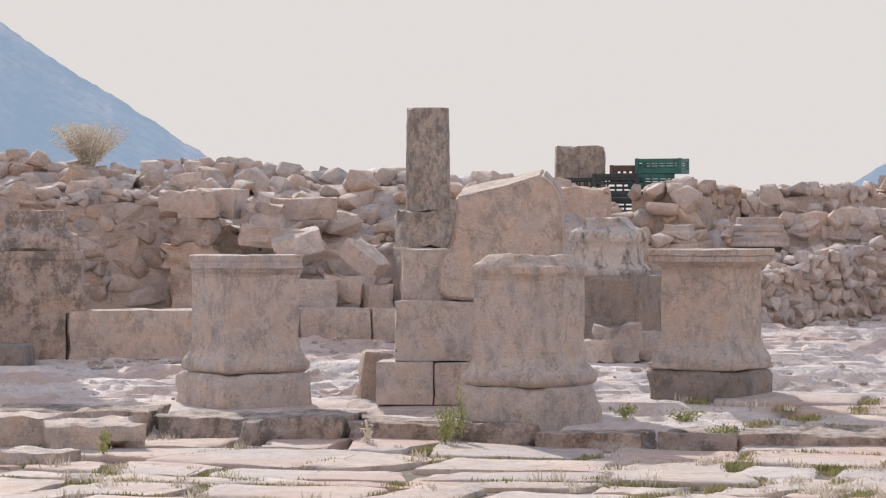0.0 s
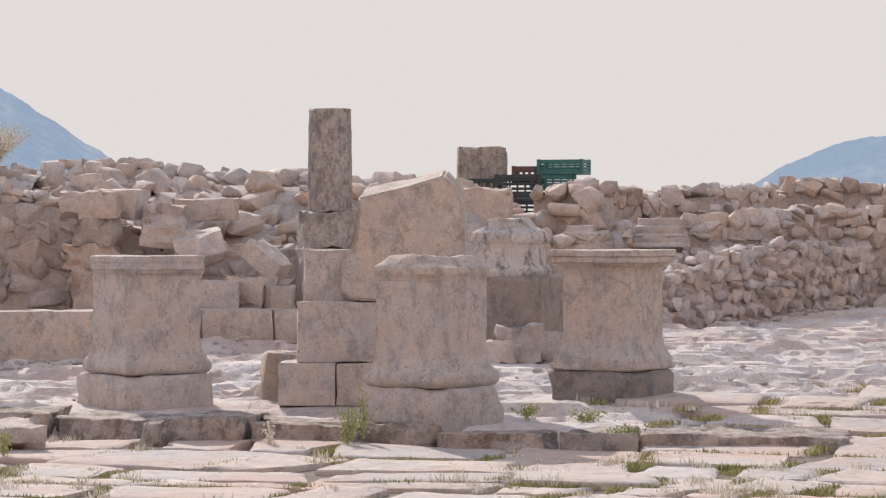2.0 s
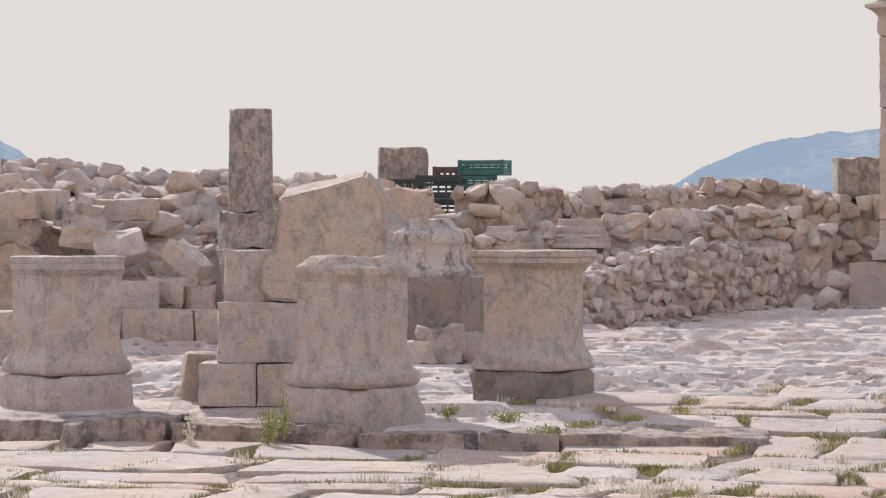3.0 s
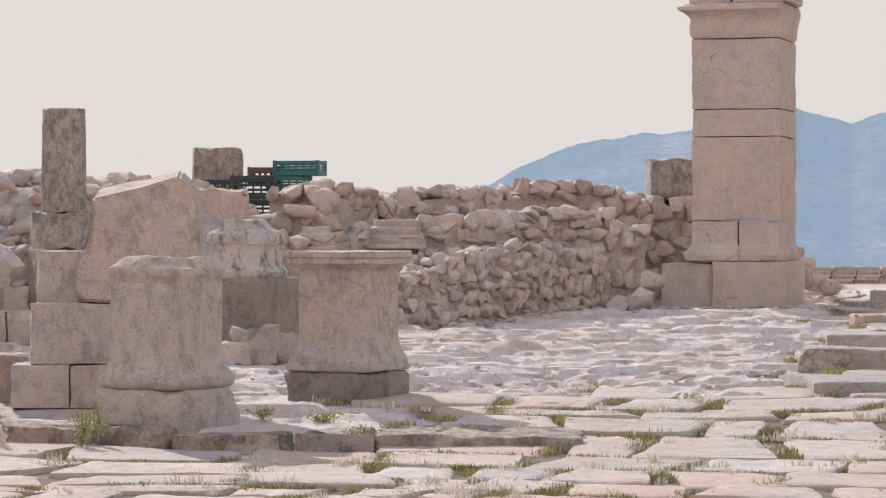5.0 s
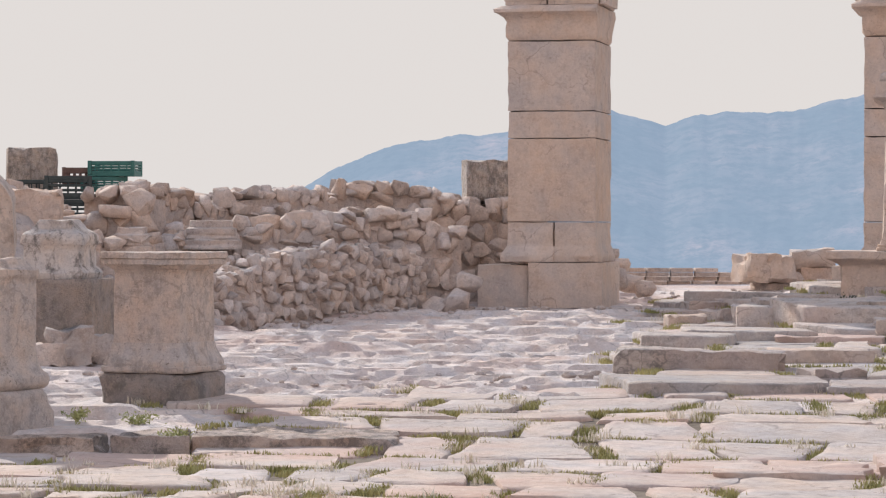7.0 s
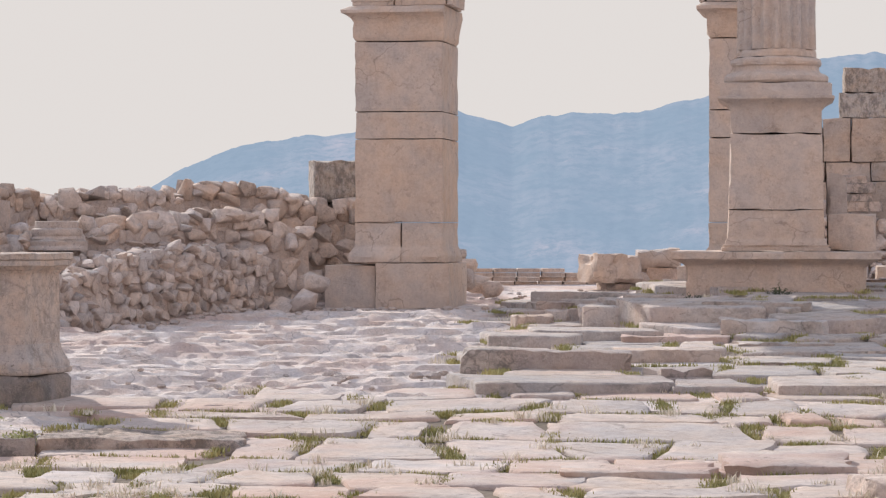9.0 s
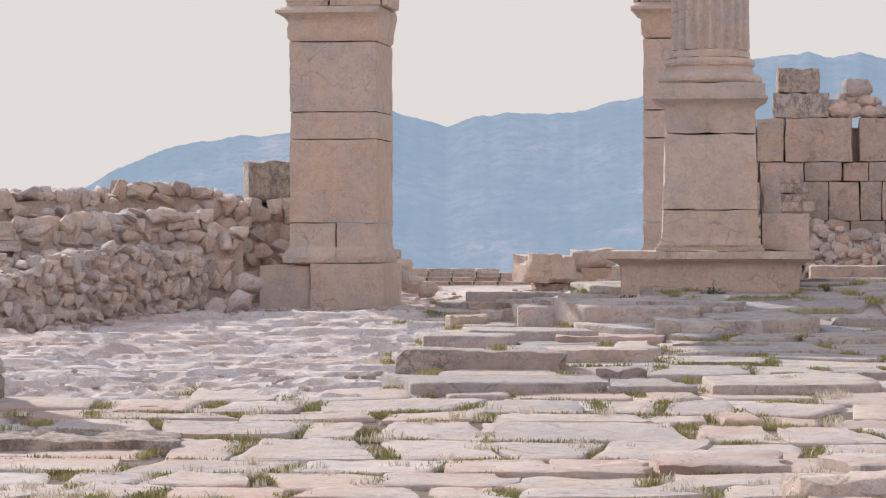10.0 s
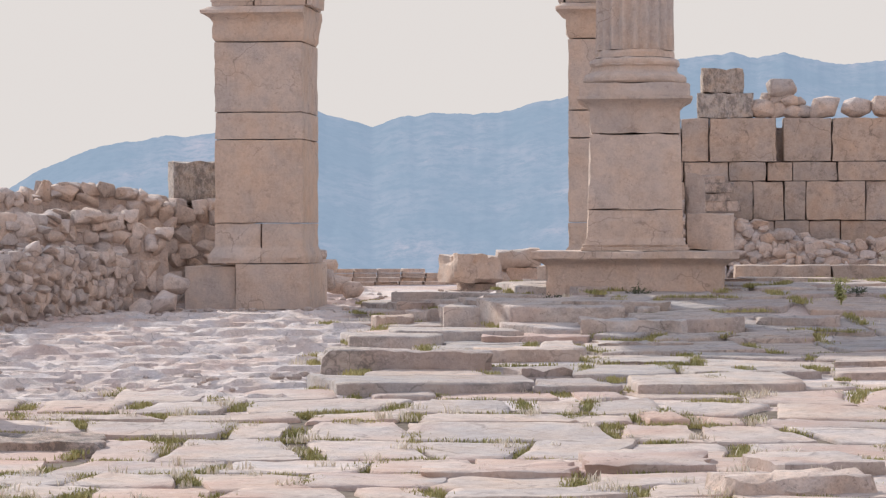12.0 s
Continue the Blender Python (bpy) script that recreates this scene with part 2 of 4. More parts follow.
def rock_mesh(seed, mat, square=0.5, points=13):
    """An angular field stone of half-size 1 with worn edges."""
    rnd = random.Random(seed)
    bm = bmesh.new()
    for _ in range(points):
        v = Vector((rnd.gauss(0, 1), rnd.gauss(0, 1), rnd.gauss(0, 1))).normalized()
        cube = v / max(abs(c) for c in v)
        v = v.lerp(cube, square) * rnd.uniform(0.86, 1.05)
        bm.verts.new(v)
    out = bmesh.ops.convex_hull(bm, input=bm.verts)
    bmesh.ops.delete(bm, geom=[g for g in out["geom_interior"] if isinstance(g, bmesh.types.BMVert)], context="VERTS")
    bmesh.ops.dissolve_limit(bm, angle_limit=radians(16), verts=bm.verts, edges=bm.edges)
    bmesh.ops.bevel(bm, geom=list(bm.edges), offset=0.045, segments=1, affect="EDGES", profile=0.6)
    bmesh.ops.triangulate(bm, faces=[f for f in bm.faces if len(f.verts) > 4])
    bmesh.ops.recalc_face_normals(bm, faces=bm.faces)
    me = bpy.data.meshes.new("stone")
    bm.to_mesh(me)
    bm.free()
    me.materials.append(mat)
    me.polygons.foreach_set("use_smooth", [True] * len(me.polygons))
    me.set_sharp_from_angle(angle=radians(38))
    return me


ROCKS = {key: [rock_mesh(100 * i + k, mat, 0.6 + 0.35 * (k % 3) / 2, 15) for k in range(24)]
         for i, (key, mat) in enumerate((("rubble", RUBBLE), ("warm", RUBBLE_WARM), ("lichen", LICHEN)))}
ROCKS["boulder"] = [rock_mesh(900 + k, RUBBLE, 0.45, 30) for k in range(8)]


def stone_at(rnd, parent, place, size, key="rubble", tilt=14, turn=0.0, name="stone"):
    """One stone; size is its full width, depth and height."""
    ob = new(name, rnd.choice(ROCKS[key]))
    ob.parent = parent
    q = Matrix.LocRotScale(place, Euler([radians(rnd.uniform(-tilt, tilt)), radians(rnd.uniform(-tilt, tilt)), radians(turn + rnd.uniform(-tilt, tilt) * 1.5)]), [s / 2 for s in size])
    ob.matrix_basis = (parent.matrix_basis.inverted() @ q) if parent else q
    return ob


# ---- the ground ----
def smooth(a, b, x):
    f = min(1.0, max(0.0, (x - a) / (b - a)))
    return f * f * (3 - 2 * f)


def rise(x, y):
    """The height of the paved and rocky ground without its relief."""
    right = 0.15 * smooth(18.6, 22.2, y)
    left = 0.15 * smooth(19.9, 20.1, y)
    f = smooth(-1.2, 0.2, x)
    step_up = 0.38 * smooth(27.5, 31.6, y) * smooth(4.6, 6.4, x) * (1 - smooth(34.4, 36.5, y))   # the column's platform
    return left * (1 - f) + right * f + max(0.0, min(y, 48) - 21.5) * 0.026 + step_up


def relief(x, y):
    """Layered ledges worn into the bedrock."""
    on = smooth(20.6, 22.6, y + 0.9 * smooth(-0.5, 0.5, -x)) * (1 - smooth(43, 46, y)) * (1 - smooth(0.115 * y, 0.115 * y + 0.7, x))
    if on <= 0:
        return 0.0
    for cx, cy in ((-4.87, 21.75), (-2.43, 20.35), (-1.215, 22.45), (-3.1, 22.0)):
        on *= smooth(0.5, 1.0, math.hypot(x - cx, y - cy))
    on *= smooth(1.1, 1.8, math.hypot(x - 3.0, y - 36.4))
    p = Vector((x * 0.5 + y * 0.12, y * 1.35, 3.1))
    h = noise.fractal(p, 0.9, 2.0, 4, noise_basis="PERLIN_ORIGINAL")
    k = (h * 0.5 + 0.5) * 5.5 + 0.45 * noise.fractal(Vector((x * 3.2, y * 4.5, 1.5)), 0.8, 2.0, 3)
    ledge = (math.floor(k) + smooth(0.86, 0.99, k - math.floor(k))) / 5.5 - 0.5
    d = noise.voronoi(Vector((x * 0.8 + 0.5 * h, y * 1.8, 0.4)))[0]
    crack = -0.022 * (1 - smooth(0.0, 0.06, d[1] - d[0]))
    f2 = noise.fractal(Vector((x * 4.2, y * 6.0, 7.7)), 0.8, 2.1, 3, noise_basis="PERLIN_ORIGINAL")
    k3 = (noise.fractal(Vector((x * 0.55 + 3.3, y * 3.0, 5.2)), 0.9, 2.0, 3, noise_basis="PERLIN_ORIGINAL") * 0.5 + 0.5) * 4
    thin = (math.floor(k3) + smooth(0.9, 0.99, k3 - math.floor(k3))) / 4 - 0.5
    return on * (0.22 * ledge + 0.12 * thin + 1.0 * crack + 0.007 * f2)


def ground_z(x, y):
    return rise(x, y) + relief(x, y)


def axis(lo, hi, step, far, grow):
    out = [lo + step * k for k in range(int((hi - lo) / step) + 1)]
    s = step
    while out[-1] < far:
        s *= grow
        out.append(out[-1] + s)
    return out


def build_ground():
    xs = axis(-10, 11, 0.065, 10, 1.3)
    s, left = 0.1, [xs[0]]
    while left[-1] > -3500:
        s *= 1.5
        left.append(left[-1] - s)
    right, s = [xs[-1]], 0.1
    while right[-1] < 3500:
        s *= 1.5
        right.append(right[-1] + s)
    xs = left[:0:-1] + xs + right[1:]
    ys = [-160, -90, -60, -45, -32, -24, -18, -12, -4, 4, 10, 13] + axis(14, 46, 0.055, 4200, 1.22)
    verts = []
    for y in ys:
        drop = 0.9 * max(0.0, -18.0 - y)      # unseen slope behind the camera, added to bounce sunlight onto the fronts
        if y > 46.5:
            drop = -min(180.0, (y - 46.5) * 0.6) - 0.02 * max(0, min(y, 2200) - 350)
        for x in xs:
            z = ground_z(x, y) - 0.045 * (1 - smooth(20.0, 22.5, y))
            verts.append((x, y, z + drop))
    w = len(xs)
    faces = [(j * w + i, j * w + i + 1, (j + 1) * w + i + 1, (j + 1) * w + i) for j in range(len(ys) - 1) for i in range(w - 1)]
    me = mesh_of("ground", verts, faces, ROCK)
    me.set_sharp_from_angle(angle=radians(24))
    ob = new("ground", me)
    return tagged(ob, "pale sunlit worn limestone bedrock with layered ledges", "ground", kind="structure")


ground = build_ground()


def build_hills():
    """Two ridges beyond the valley; their haze is the material's blue glow."""
    def ridge(name, crest, y0, y1, label, seed):
        n_s, n_u = 90, 520
        lo, hi = crest[0][0], crest[-1][0]
        verts, faces = [], []
        for i in range(n_s):
            s = i / (n_s - 1)
            for k in range(n_u):
                ax = lo + (hi - lo) * k / (n_u - 1)
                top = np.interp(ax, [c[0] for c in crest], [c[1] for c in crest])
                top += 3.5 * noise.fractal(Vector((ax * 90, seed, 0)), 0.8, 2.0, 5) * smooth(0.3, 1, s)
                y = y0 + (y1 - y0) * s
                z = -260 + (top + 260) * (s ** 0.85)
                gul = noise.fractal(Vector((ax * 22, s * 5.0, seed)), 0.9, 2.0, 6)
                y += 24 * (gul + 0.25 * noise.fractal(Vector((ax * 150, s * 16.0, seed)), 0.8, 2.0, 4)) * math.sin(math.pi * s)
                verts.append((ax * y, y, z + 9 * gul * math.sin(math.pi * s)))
        for i in range(n_s - 1):
            for k in range(n_u - 1):
                faces.append((i * n_u + k, i * n_u + k + 1, (i + 1) * n_u + k + 1, (i + 1) * n_u + k))
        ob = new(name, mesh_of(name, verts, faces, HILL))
        tagged(ob, label, "mountain", kind="structure")
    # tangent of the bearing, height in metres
    ridge("mountain", [(-0.44, 330), (-0.355, 290), (-0.3168, 245), (-0.2953, 197), (-0.2734, 155), (-0.2522, 113), (-0.2395, 86), (-0.22, 45), (-0.19, -60), (-0.15, -200)], 2300, 3200, "steep mountain slope with a blue glow as haze", 2.0)
    ridge("mountain", [(-0.05, -80), (-0.02, 15), (-0.004, 51), (0.012, 78), (0.028, 99), (0.052, 108), (0.0662, 112), (0.086, 123), (0.1048, 137), (0.113, 131), (0.1252, 121), (0.1376, 135), (0.1727, 138), (0.1957, 158), (0.219, 180), (0.2381, 202), (0.2591, 209), (0.2681, 203), (0.2786, 211), (0.287, 203), (0.3021, 196), (0.3168, 202), (0.36, 222), (0.45, 180)], 2100, 3200, "broad mountain ridge with reddish scree and a blue glow as haze", 5.0)


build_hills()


# ---- altars ----
def altar(label, place, turn, plinth, body, seed, mats, style):
    ob = thing("stone_altar", place, label, "altar", turn, "stone altars along the street")
    (pw, ph), (bw, bh) = plinth, body
    m_plinth, m_body = mats
    part("plinth", loft("plinth", m_plinth, [(-0.12, pw / 2, pw / 2), (ph * 0.85, pw / 2 - 0.005, pw / 2 - 0.005), (ph, pw / 2 - 0.03, pw / 2 - 0.03)], seed=seed, rough=0.012, chip=0.045), m_plinth, ob)
    b = bw / 2
    g = b * style["flare"]
    d = g - b
    if style.get("crisp"):
        base = [(ph + 0.004, g - 0.012, g - 0.012), (ph + 0.018, g, g), (ph + 0.05, g, g), (ph + 0.056, g - 0.014, g - 0.014), (ph + 0.07, g - 0.014, g - 0.014), (ph + 0.09, g - d * 0.2, g - d * 0.2)]
    else:      # worn to one soft swelling
        base = [(ph + 0.002, g - 0.03, g - 0.03), (ph + 0.03, g - 0.004, g - 0.004), (ph + 0.06, g, g), (ph + 0.095, g - d * 0.12, g - d * 0.12)]
    base += [(ph + 0.125, g - d * 0.45, g - d * 0.45), (ph + 0.16, g - d * 0.72, g - d * 0.72), (ph + 0.20, g - d * 0.9, g - d * 0.9), (ph + 0.24, b + 0.003, b + 0.003)]
    part("base_moulding", loft("base_moulding", m_body, base, per=14, step=0.02, seed=seed, rough=0.010, chip=0.0, edge=0.0), m_body, ob)
    top = bh - style["cap"]
    part("shaft", loft("shaft", m_body, [(ph + 0.15, b - 0.002, b - 0.002), (top + style["cap"] * 0.2, b - style["taper"], b - style["taper"])], per=14, seed=seed, rough=0.010, chip=0, edge=0.0, step=0.04), m_body, ob)
    c, t = style["over"], b - style["taper"]
    h = style["cap"]
    if style["kind"] == "moulded":
        cap = [(top + h * 0.15, t - 0.01, t - 0.01), (top + h * 0.16, t + c * 0.16, t + c * 0.16), (top + h * 0.26, t + c * 0.18, t + c * 0.18), (top + h * 0.28, t + c * 0.34, t + c * 0.34), (top + h * 0.38, t + c * 0.55, t + c * 0.55), (top + h * 0.46, t + c * 0.80, t + c * 0.80), (top + h * 0.48, t + c * 0.94, t + c * 0.94), (top + h * 0.68, t + c * 0.95, t + c * 0.95), (top + h * 0.70, t + c * 0.86, t + c * 0.86), (top + h * 0.74, t + c, t + c), (bh, t + c, t + c)]
    else:
        cap = [(top + h * 0.15, t - 0.01, t - 0.01), (top + h * 0.2, t + c * 0.1, t + c * 0.1), (top + h * 0.3, t + c * 0.2, t + c * 0.2), (top + h * 0.36, t + c * 0.7, t + c * 0.7), (top + h * 0.45, t + c, t + c), (top + h * 0.62, t + c * 0.9, t + c * 0.9), (top + h * 0.8, t - 0.03, t - 0.03), (bh, t - 0.075, t - 0.075)]
    part("cap", loft("cap", m_body, cap, per=16, step=0.018, seed=seed, rough=style.get("rough", 0.008), chip=style.get("chip", 0.03)), m_body, ob)
    return ob


altar("beige limestone altar with scarred moulded cap on a cracked plinth", (-4.87, 21.75, 0.135), 40, (0.84, 0.26), (0.64, 1.19), 1, (ALTAR, ALTAR), dict(cap=0.20, taper=0.0, over=0.035, kind="moulded", flare=1.2))
altar("weathered beige limestone altar with a worn broken sloping top", (-2.43, 20.35, 0.135), -33, (0.765, 0.25), (0.585, 1.21), 11, (ALTAR, ALTAR), dict(cap=0.24, taper=0.0, over=0.014, kind="broken", rough=0.02, chip=0.05, flare=1.24))
altar("tall limestone altar with a flat moulded cap on a dark plinth", (-1.215, 22.45, 0.135), -25, (0.785, 0.27), (0.61, 1.23), 21, (DARK_STONE, ALTAR), dict(cap=0.19, taper=0.01, over=0.085, kind="moulded", flare=1.22, crisp=True))


# ---- rubble walls ----
def rubble_wall(name, label, p0, p1, base, heights, size, seed, key="rubble", thick=0.5, batter=0.08, mixed=None, fill=0.0, neat=False):
    """A dry-stone wall from p0 to p1 (x, y); base and top heights vary along it. Its face is on the right hand of p0 to p1 turned to the camera."""
    rnd = random.Random(seed)
    d = Vector((p1[0] - p0[0], p1[1] - p0[1]))
    length = d.length
    d.normalize()
    face = Vector((d.y, -d.x))
    hs = lambda s: float(np.interp(s / length, np.linspace(0, 1, len(heights)), heights))
    bs = lambda s: base[0] + (base[1] - base[0]) * s / length
    n = max(6, int(length / 0.15))
    verts, faces = [], []
    for k in range(n + 1):
        s = length * k / n
        c = Vector(p0) + d * s
        for off, z in ((fill, bs(s) - 0.25), (fill - batter * (hs(s) - bs(s)), hs(s) - size * 0.35), (-thick, hs(s) - size * 0.45), (-thick - 0.05, bs(s) - 0.25)):
            q = c + face * off
            verts.append((q.x, q.y, z + (0.04 * noise.noise(Vector((q.x * 4, q.y * 4, z))) if z > bs(s) else 0)))
    for k in range(n):
        for a in range(4):
            b = (a + 1) % 4
            faces.append((k * 4 + a, k * 4 + b, k * 4 + 4 + b, k * 4 + 4 + a))
    faces += [(0, 1, 2, 3), (n * 4 + 3, n * 4 + 2, n * 4 + 1, n * 4)]
    core = new(name, mesh_of(name, verts, faces, MORTAR, False))
    tagged(core, label, "stone wall", kind="structure")
    turn = math.degrees(math.atan2(d.y, d.x))
    z, zmax, row = 0.0, max(h - min(base) for h in heights), 0
    while z < zmax + size * 0.3:
        rh = size * rnd.uniform(0.75, 1.2)
        s = -rnd.uniform(0, size)
        while s < length:
            sw = size * (rnd.uniform(0.75, 1.4) if neat else rnd.choice((0.5, 0.75, 1.0, 1.3, 1.8)) * rnd.uniform(0.85, 1.15))
            c = s + sw / 2
            if 0 <= c <= length and bs(c) + z + rh * 0.55 < hs(c) + size * 0.25 * rnd.random():
                q = Vector(p0) + d * c - face * (batter * z + size * rnd.uniform(0.30, 0.48))
                k2 = mixed if mixed and rnd.random() < 0.25 else key
                hh = rh * (rnd.uniform(1.0, 1.35) if neat else rnd.choice((0.8, 1.1, 1.25, 1.55)))
                stone_at(rnd, core, (q.x, q.y, bs(c) + z + rh / 2 + rnd.uniform(-0.32, 0.32) * rh), (sw * 1.2, size * rnd.uniform(1.0, 1.5), hh), k2, 8 if neat else 11, turn)
            s += sw * (0.95 if neat else 0.86)
        z += rh * (0.92 if neat else 0.84)
        row += 1
    # capping stones
    s = 0.0
    while s < length:
        for off in np.arange(0.05, thick, size * 1.1):
            sw = size * rnd.uniform(0.7, 1.7)
            q = Vector(p0) + d * (s + rnd.uniform(-0.1, 0.1)) - face * (off + batter * (hs(s) - bs(s)))
            stone_at(rnd, core, (q.x, q.y, hs(s) - size * rnd.uniform(0.0, 0.35)), (sw, sw * 0.9, size * rnd.uniform(0.5, 1.1)), key, 10, turn)
        s += size * 1.15
    return core


# low dry-stone wall running back towards the gate pillar
rubble_wall("wall_drystone", "low dry-stone wall of small pale stones", (-1.55, 31.2), (1.45, 35.8), (0.42, 0.53), (0.85, 1.0, 1.2, 1.30, 1.31, 1.22), 0.165, 5, thick=0.8, batter=0.12, fill=-0.03, neat=True)
rubble_wall("wall_terrace", "rough field-stone terrace wall", (-2.7, 33.0), (0.3, 34.9), (0.45, 0.5), (1.36, 1.42, 1.5, 1.6, 1.62), 0.19, 6, thick=1.0, mixed="warm")
rubble_wall("wall_ruin", "tumbled field-stone wall with large top stones", (-1.4, 35.6), (0.35, 36.9), (0.55, 0.55), (1.85, 2.0, 2.06, 1.96), 0.22, 7, thick=0.9)
rubble_wall("wall_middle", "ruined wall of rounded field stones", (0.25, 35.5), (1.95, 36.5), (0.5, 0.55), (1.70, 1.78, 1.70, 1.45), 0.23, 8, thick=0.8, fill=-0.05, neat=True)
rubble_wall("wall_behind", "ruined wall of rounded field stones with flat courses", (0.2, 37.3), (3.2, 38.1), (0.55, 0.58), (2.05, 2.17, 2.1, 1.95, 1.9, 1.88), 0.23, 9, thick=1.0, mixed="warm", fill=-0.05, neat=True)
rubble_wall("wall_corner", "warm rubble wall corner lit along its top", (-3.05, 34.2), (-2.15, 33.85), (0.5, 0.5), (1.55, 1.75, 2.02), 0.3, 10, key="warm", thick=0.8, neat=True)
rubble_wall("wall_return", "warm rubble wall returning towards the rear", (-2.12, 34.25), (-1.25, 36.2), (0.5, 0.55), (2.04, 2.06, 2.02, 1.85), 0.25, 11, key="warm", thick=0.8, neat=True)
rubble_wall("wall_blocks", "short wall of large rough blocks", (-3.9, 33.4), (-3.3, 33.4), (0.5, 0.5), (1.85, 1.9, 1.85), 0.3, 12, key="warm", thick=0.7)
rubble_wall("wall_front", "rubble wall with earth joints under a stone bank", (-10.2, 29.8), (-4.63, 30.4), (0.66, 0.68), (1.95, 1.95, 1.85, 1.9, 1.75, 1.45, 1.3, 1.25, 1.5), 0.2, 13, thick=0.7, batter=0.25, mixed="warm", fill=0.045)
rubble_wall("wall_crest", "ragged rubble wall along the top of a bank", (-11.1, 31.8), (-3.5, 32.9), (0.9, 0.9), (2.44, 2.38, 2.28, 2.24, 2.32, 2.3, 2.22, 2.15, 2.12, 2.1, 2.08), 0.26, 14, thick=0.9, batter=0.6, mixed="warm", fill=0.09, neat=True)


def build_bank():
    """The earth and stone bank behind and between the rubble walls."""
    rnd = random.Random(3)
    xs, ys = np.arange(-11.5, -1.3, 0.16), np.arange(30.2, 40.5, 0.16)
    verts, faces = [], []

    def height(x, y):
        h = 0.55 + 1.25 * smooth(30.2, 31.4, y) + 0.22 * smooth(31.4, 32.6, y)
        h -= 0.35 * smooth(-7.0, -5.2, x) * (1 - smooth(31.8, 32.8, y))
        h -= 1.3 * smooth(-3.4, -2.6, x) * (1 - smooth(34.0, 34.6, y)) + 0.2 * smooth(-3.4, -2.4, x) + 0.3 * smooth(-3.9, -3.4, x)
        return h + 0.07 * noise.fractal(Vector((x * 1.7, y * 1.7, 0)), 1.0, 2.0, 4)
    for y in ys:
        for x in xs:
            edge = smooth(39.0, 40.4, y) * 1.8
            verts.append((x, y, height(x, y) - edge))
    w = len(xs)
    for j in range(len(ys) - 1):
        for i in range(w - 1):
            faces.append((j * w + i, j * w + i + 1, (j + 1) * w + i + 1, (j + 1) * w + i))
    ob = new("rubble_bank", mesh_of("rubble_bank", verts, faces, MORTAR))
    tagged(ob, "bank of earth and tumbled limestone rubble", "rubble bank", kind="structure")
    for _ in range(298):
        x, y = rnd.uniform(-10.4, -3.6), 30.2 + 2.6 * rnd.random() ** 0.8
        s = rnd.choice((0.1, 0.13, 0.17, 0.22, 0.36)) * rnd.uniform(0.8, 1.2)
        stone_at(rnd, ob, (x, y, height(x, y) + s * 0.12), (s * 1.3, s, s * 0.8), rnd.choice(("rubble", "rubble", "warm")), 25, rnd.uniform(0, 180))
    pile = thing("stone_scatter", (-2.8, 34.3, 1.2), "loose rubble scattered between two ruined walls", "stone pile")
    for _ in range(90):
        x, y = rnd.uniform(-3.7, -1.6), rnd.uniform(33.7, 35.6)
        q = rnd.choice((0.12, 0.16, 0.22, 0.3)) * rnd.uniform(0.8, 1.2)
        stone_at(rnd, pile, (x, y, height(x, y) + q * 0.1), (q * 1.3, q, q * 0.8), rnd.choice(("rubble", "warm")), 8, rnd.uniform(0, 180))
    return ob


build_bank()


def slab_course(name, label, p0, p1, z0, z1, widths, depth, mat, seed, category="bench"):
    """A row of long dressed blocks laid end to end."""
    rnd = random.Random(seed)
    d = Vector((p1[0] - p0[0], p1[1] - p0[1]))
    length, turn = d.length, math.degrees(math.atan2(d.y, d.x))
    ob = thing(name, (p0[0], p0[1], z0), label, category, turn)
    s, k, total = 0.0, 0, sum(widths)
    for w in widths:
        w = w / total * length
        b = part("block", box("block", mat, w - 0.012, depth, z1 - z0 + rnd.uniform(-0.008, 0.008), seed=seed + k, chip=0.03), mat, ob)
        b.matrix_basis = pose(s + w / 2, depth / 2 + rnd.uniform(-0.015, 0.015), 0, 0, 0, rnd.uniform(-0.6, 0.6))
        s += w
        k += 1
    return ob


slab_course("stone_bench", "long low limestone bench blocks with bright worn tops", (-7.6, 26.1), (-6.3, 26.6), 0.26, 0.745, (1, ), 0.7, ALTAR, 31)
slab_course("stone_bench", "long low limestone bench blocks with bright worn tops", (-6.25, 28.1), (-4.72, 29.0), 0.33, 0.69, (0.5, 0.75, 0.4), 0.6, ALTAR, 35)
slab_course("footing_block", "large dark-stained footing block under an altar", (-8.8, 25.85), (-7.61, 26.1), 0.2, 0.715, (1, ), 1.0, ALTAR_DARK, 38, "stone block")
slab_course("footing_block", "low weathered block at the foot of a footing", (-8.9, 25.0), (-7.72, 25.2), 0.2, 0.45, (1, ), 0.6, DARK_STONE, 39, "stone block")


def moulded_altar(name, label, place, turn, mat, seed, profile, foot=None):
    ob = thing(name, place, label, "altar", turn)
    for pname, prof in profile:
        prof = [(prof[0][0] - 0.03, prof[0][1] - 0.01, prof[0][2] - 0.01)] + prof if prof[0][0] > 0 else prof
        m = foot if foot and pname == "plinth" else mat
        part(pname, loft(pname, m, prof, step=0.035, seed=seed, rough=0.016, chip=0.06 if pname == "cap" else 0.0, edge=0.004), m, ob)
    return ob


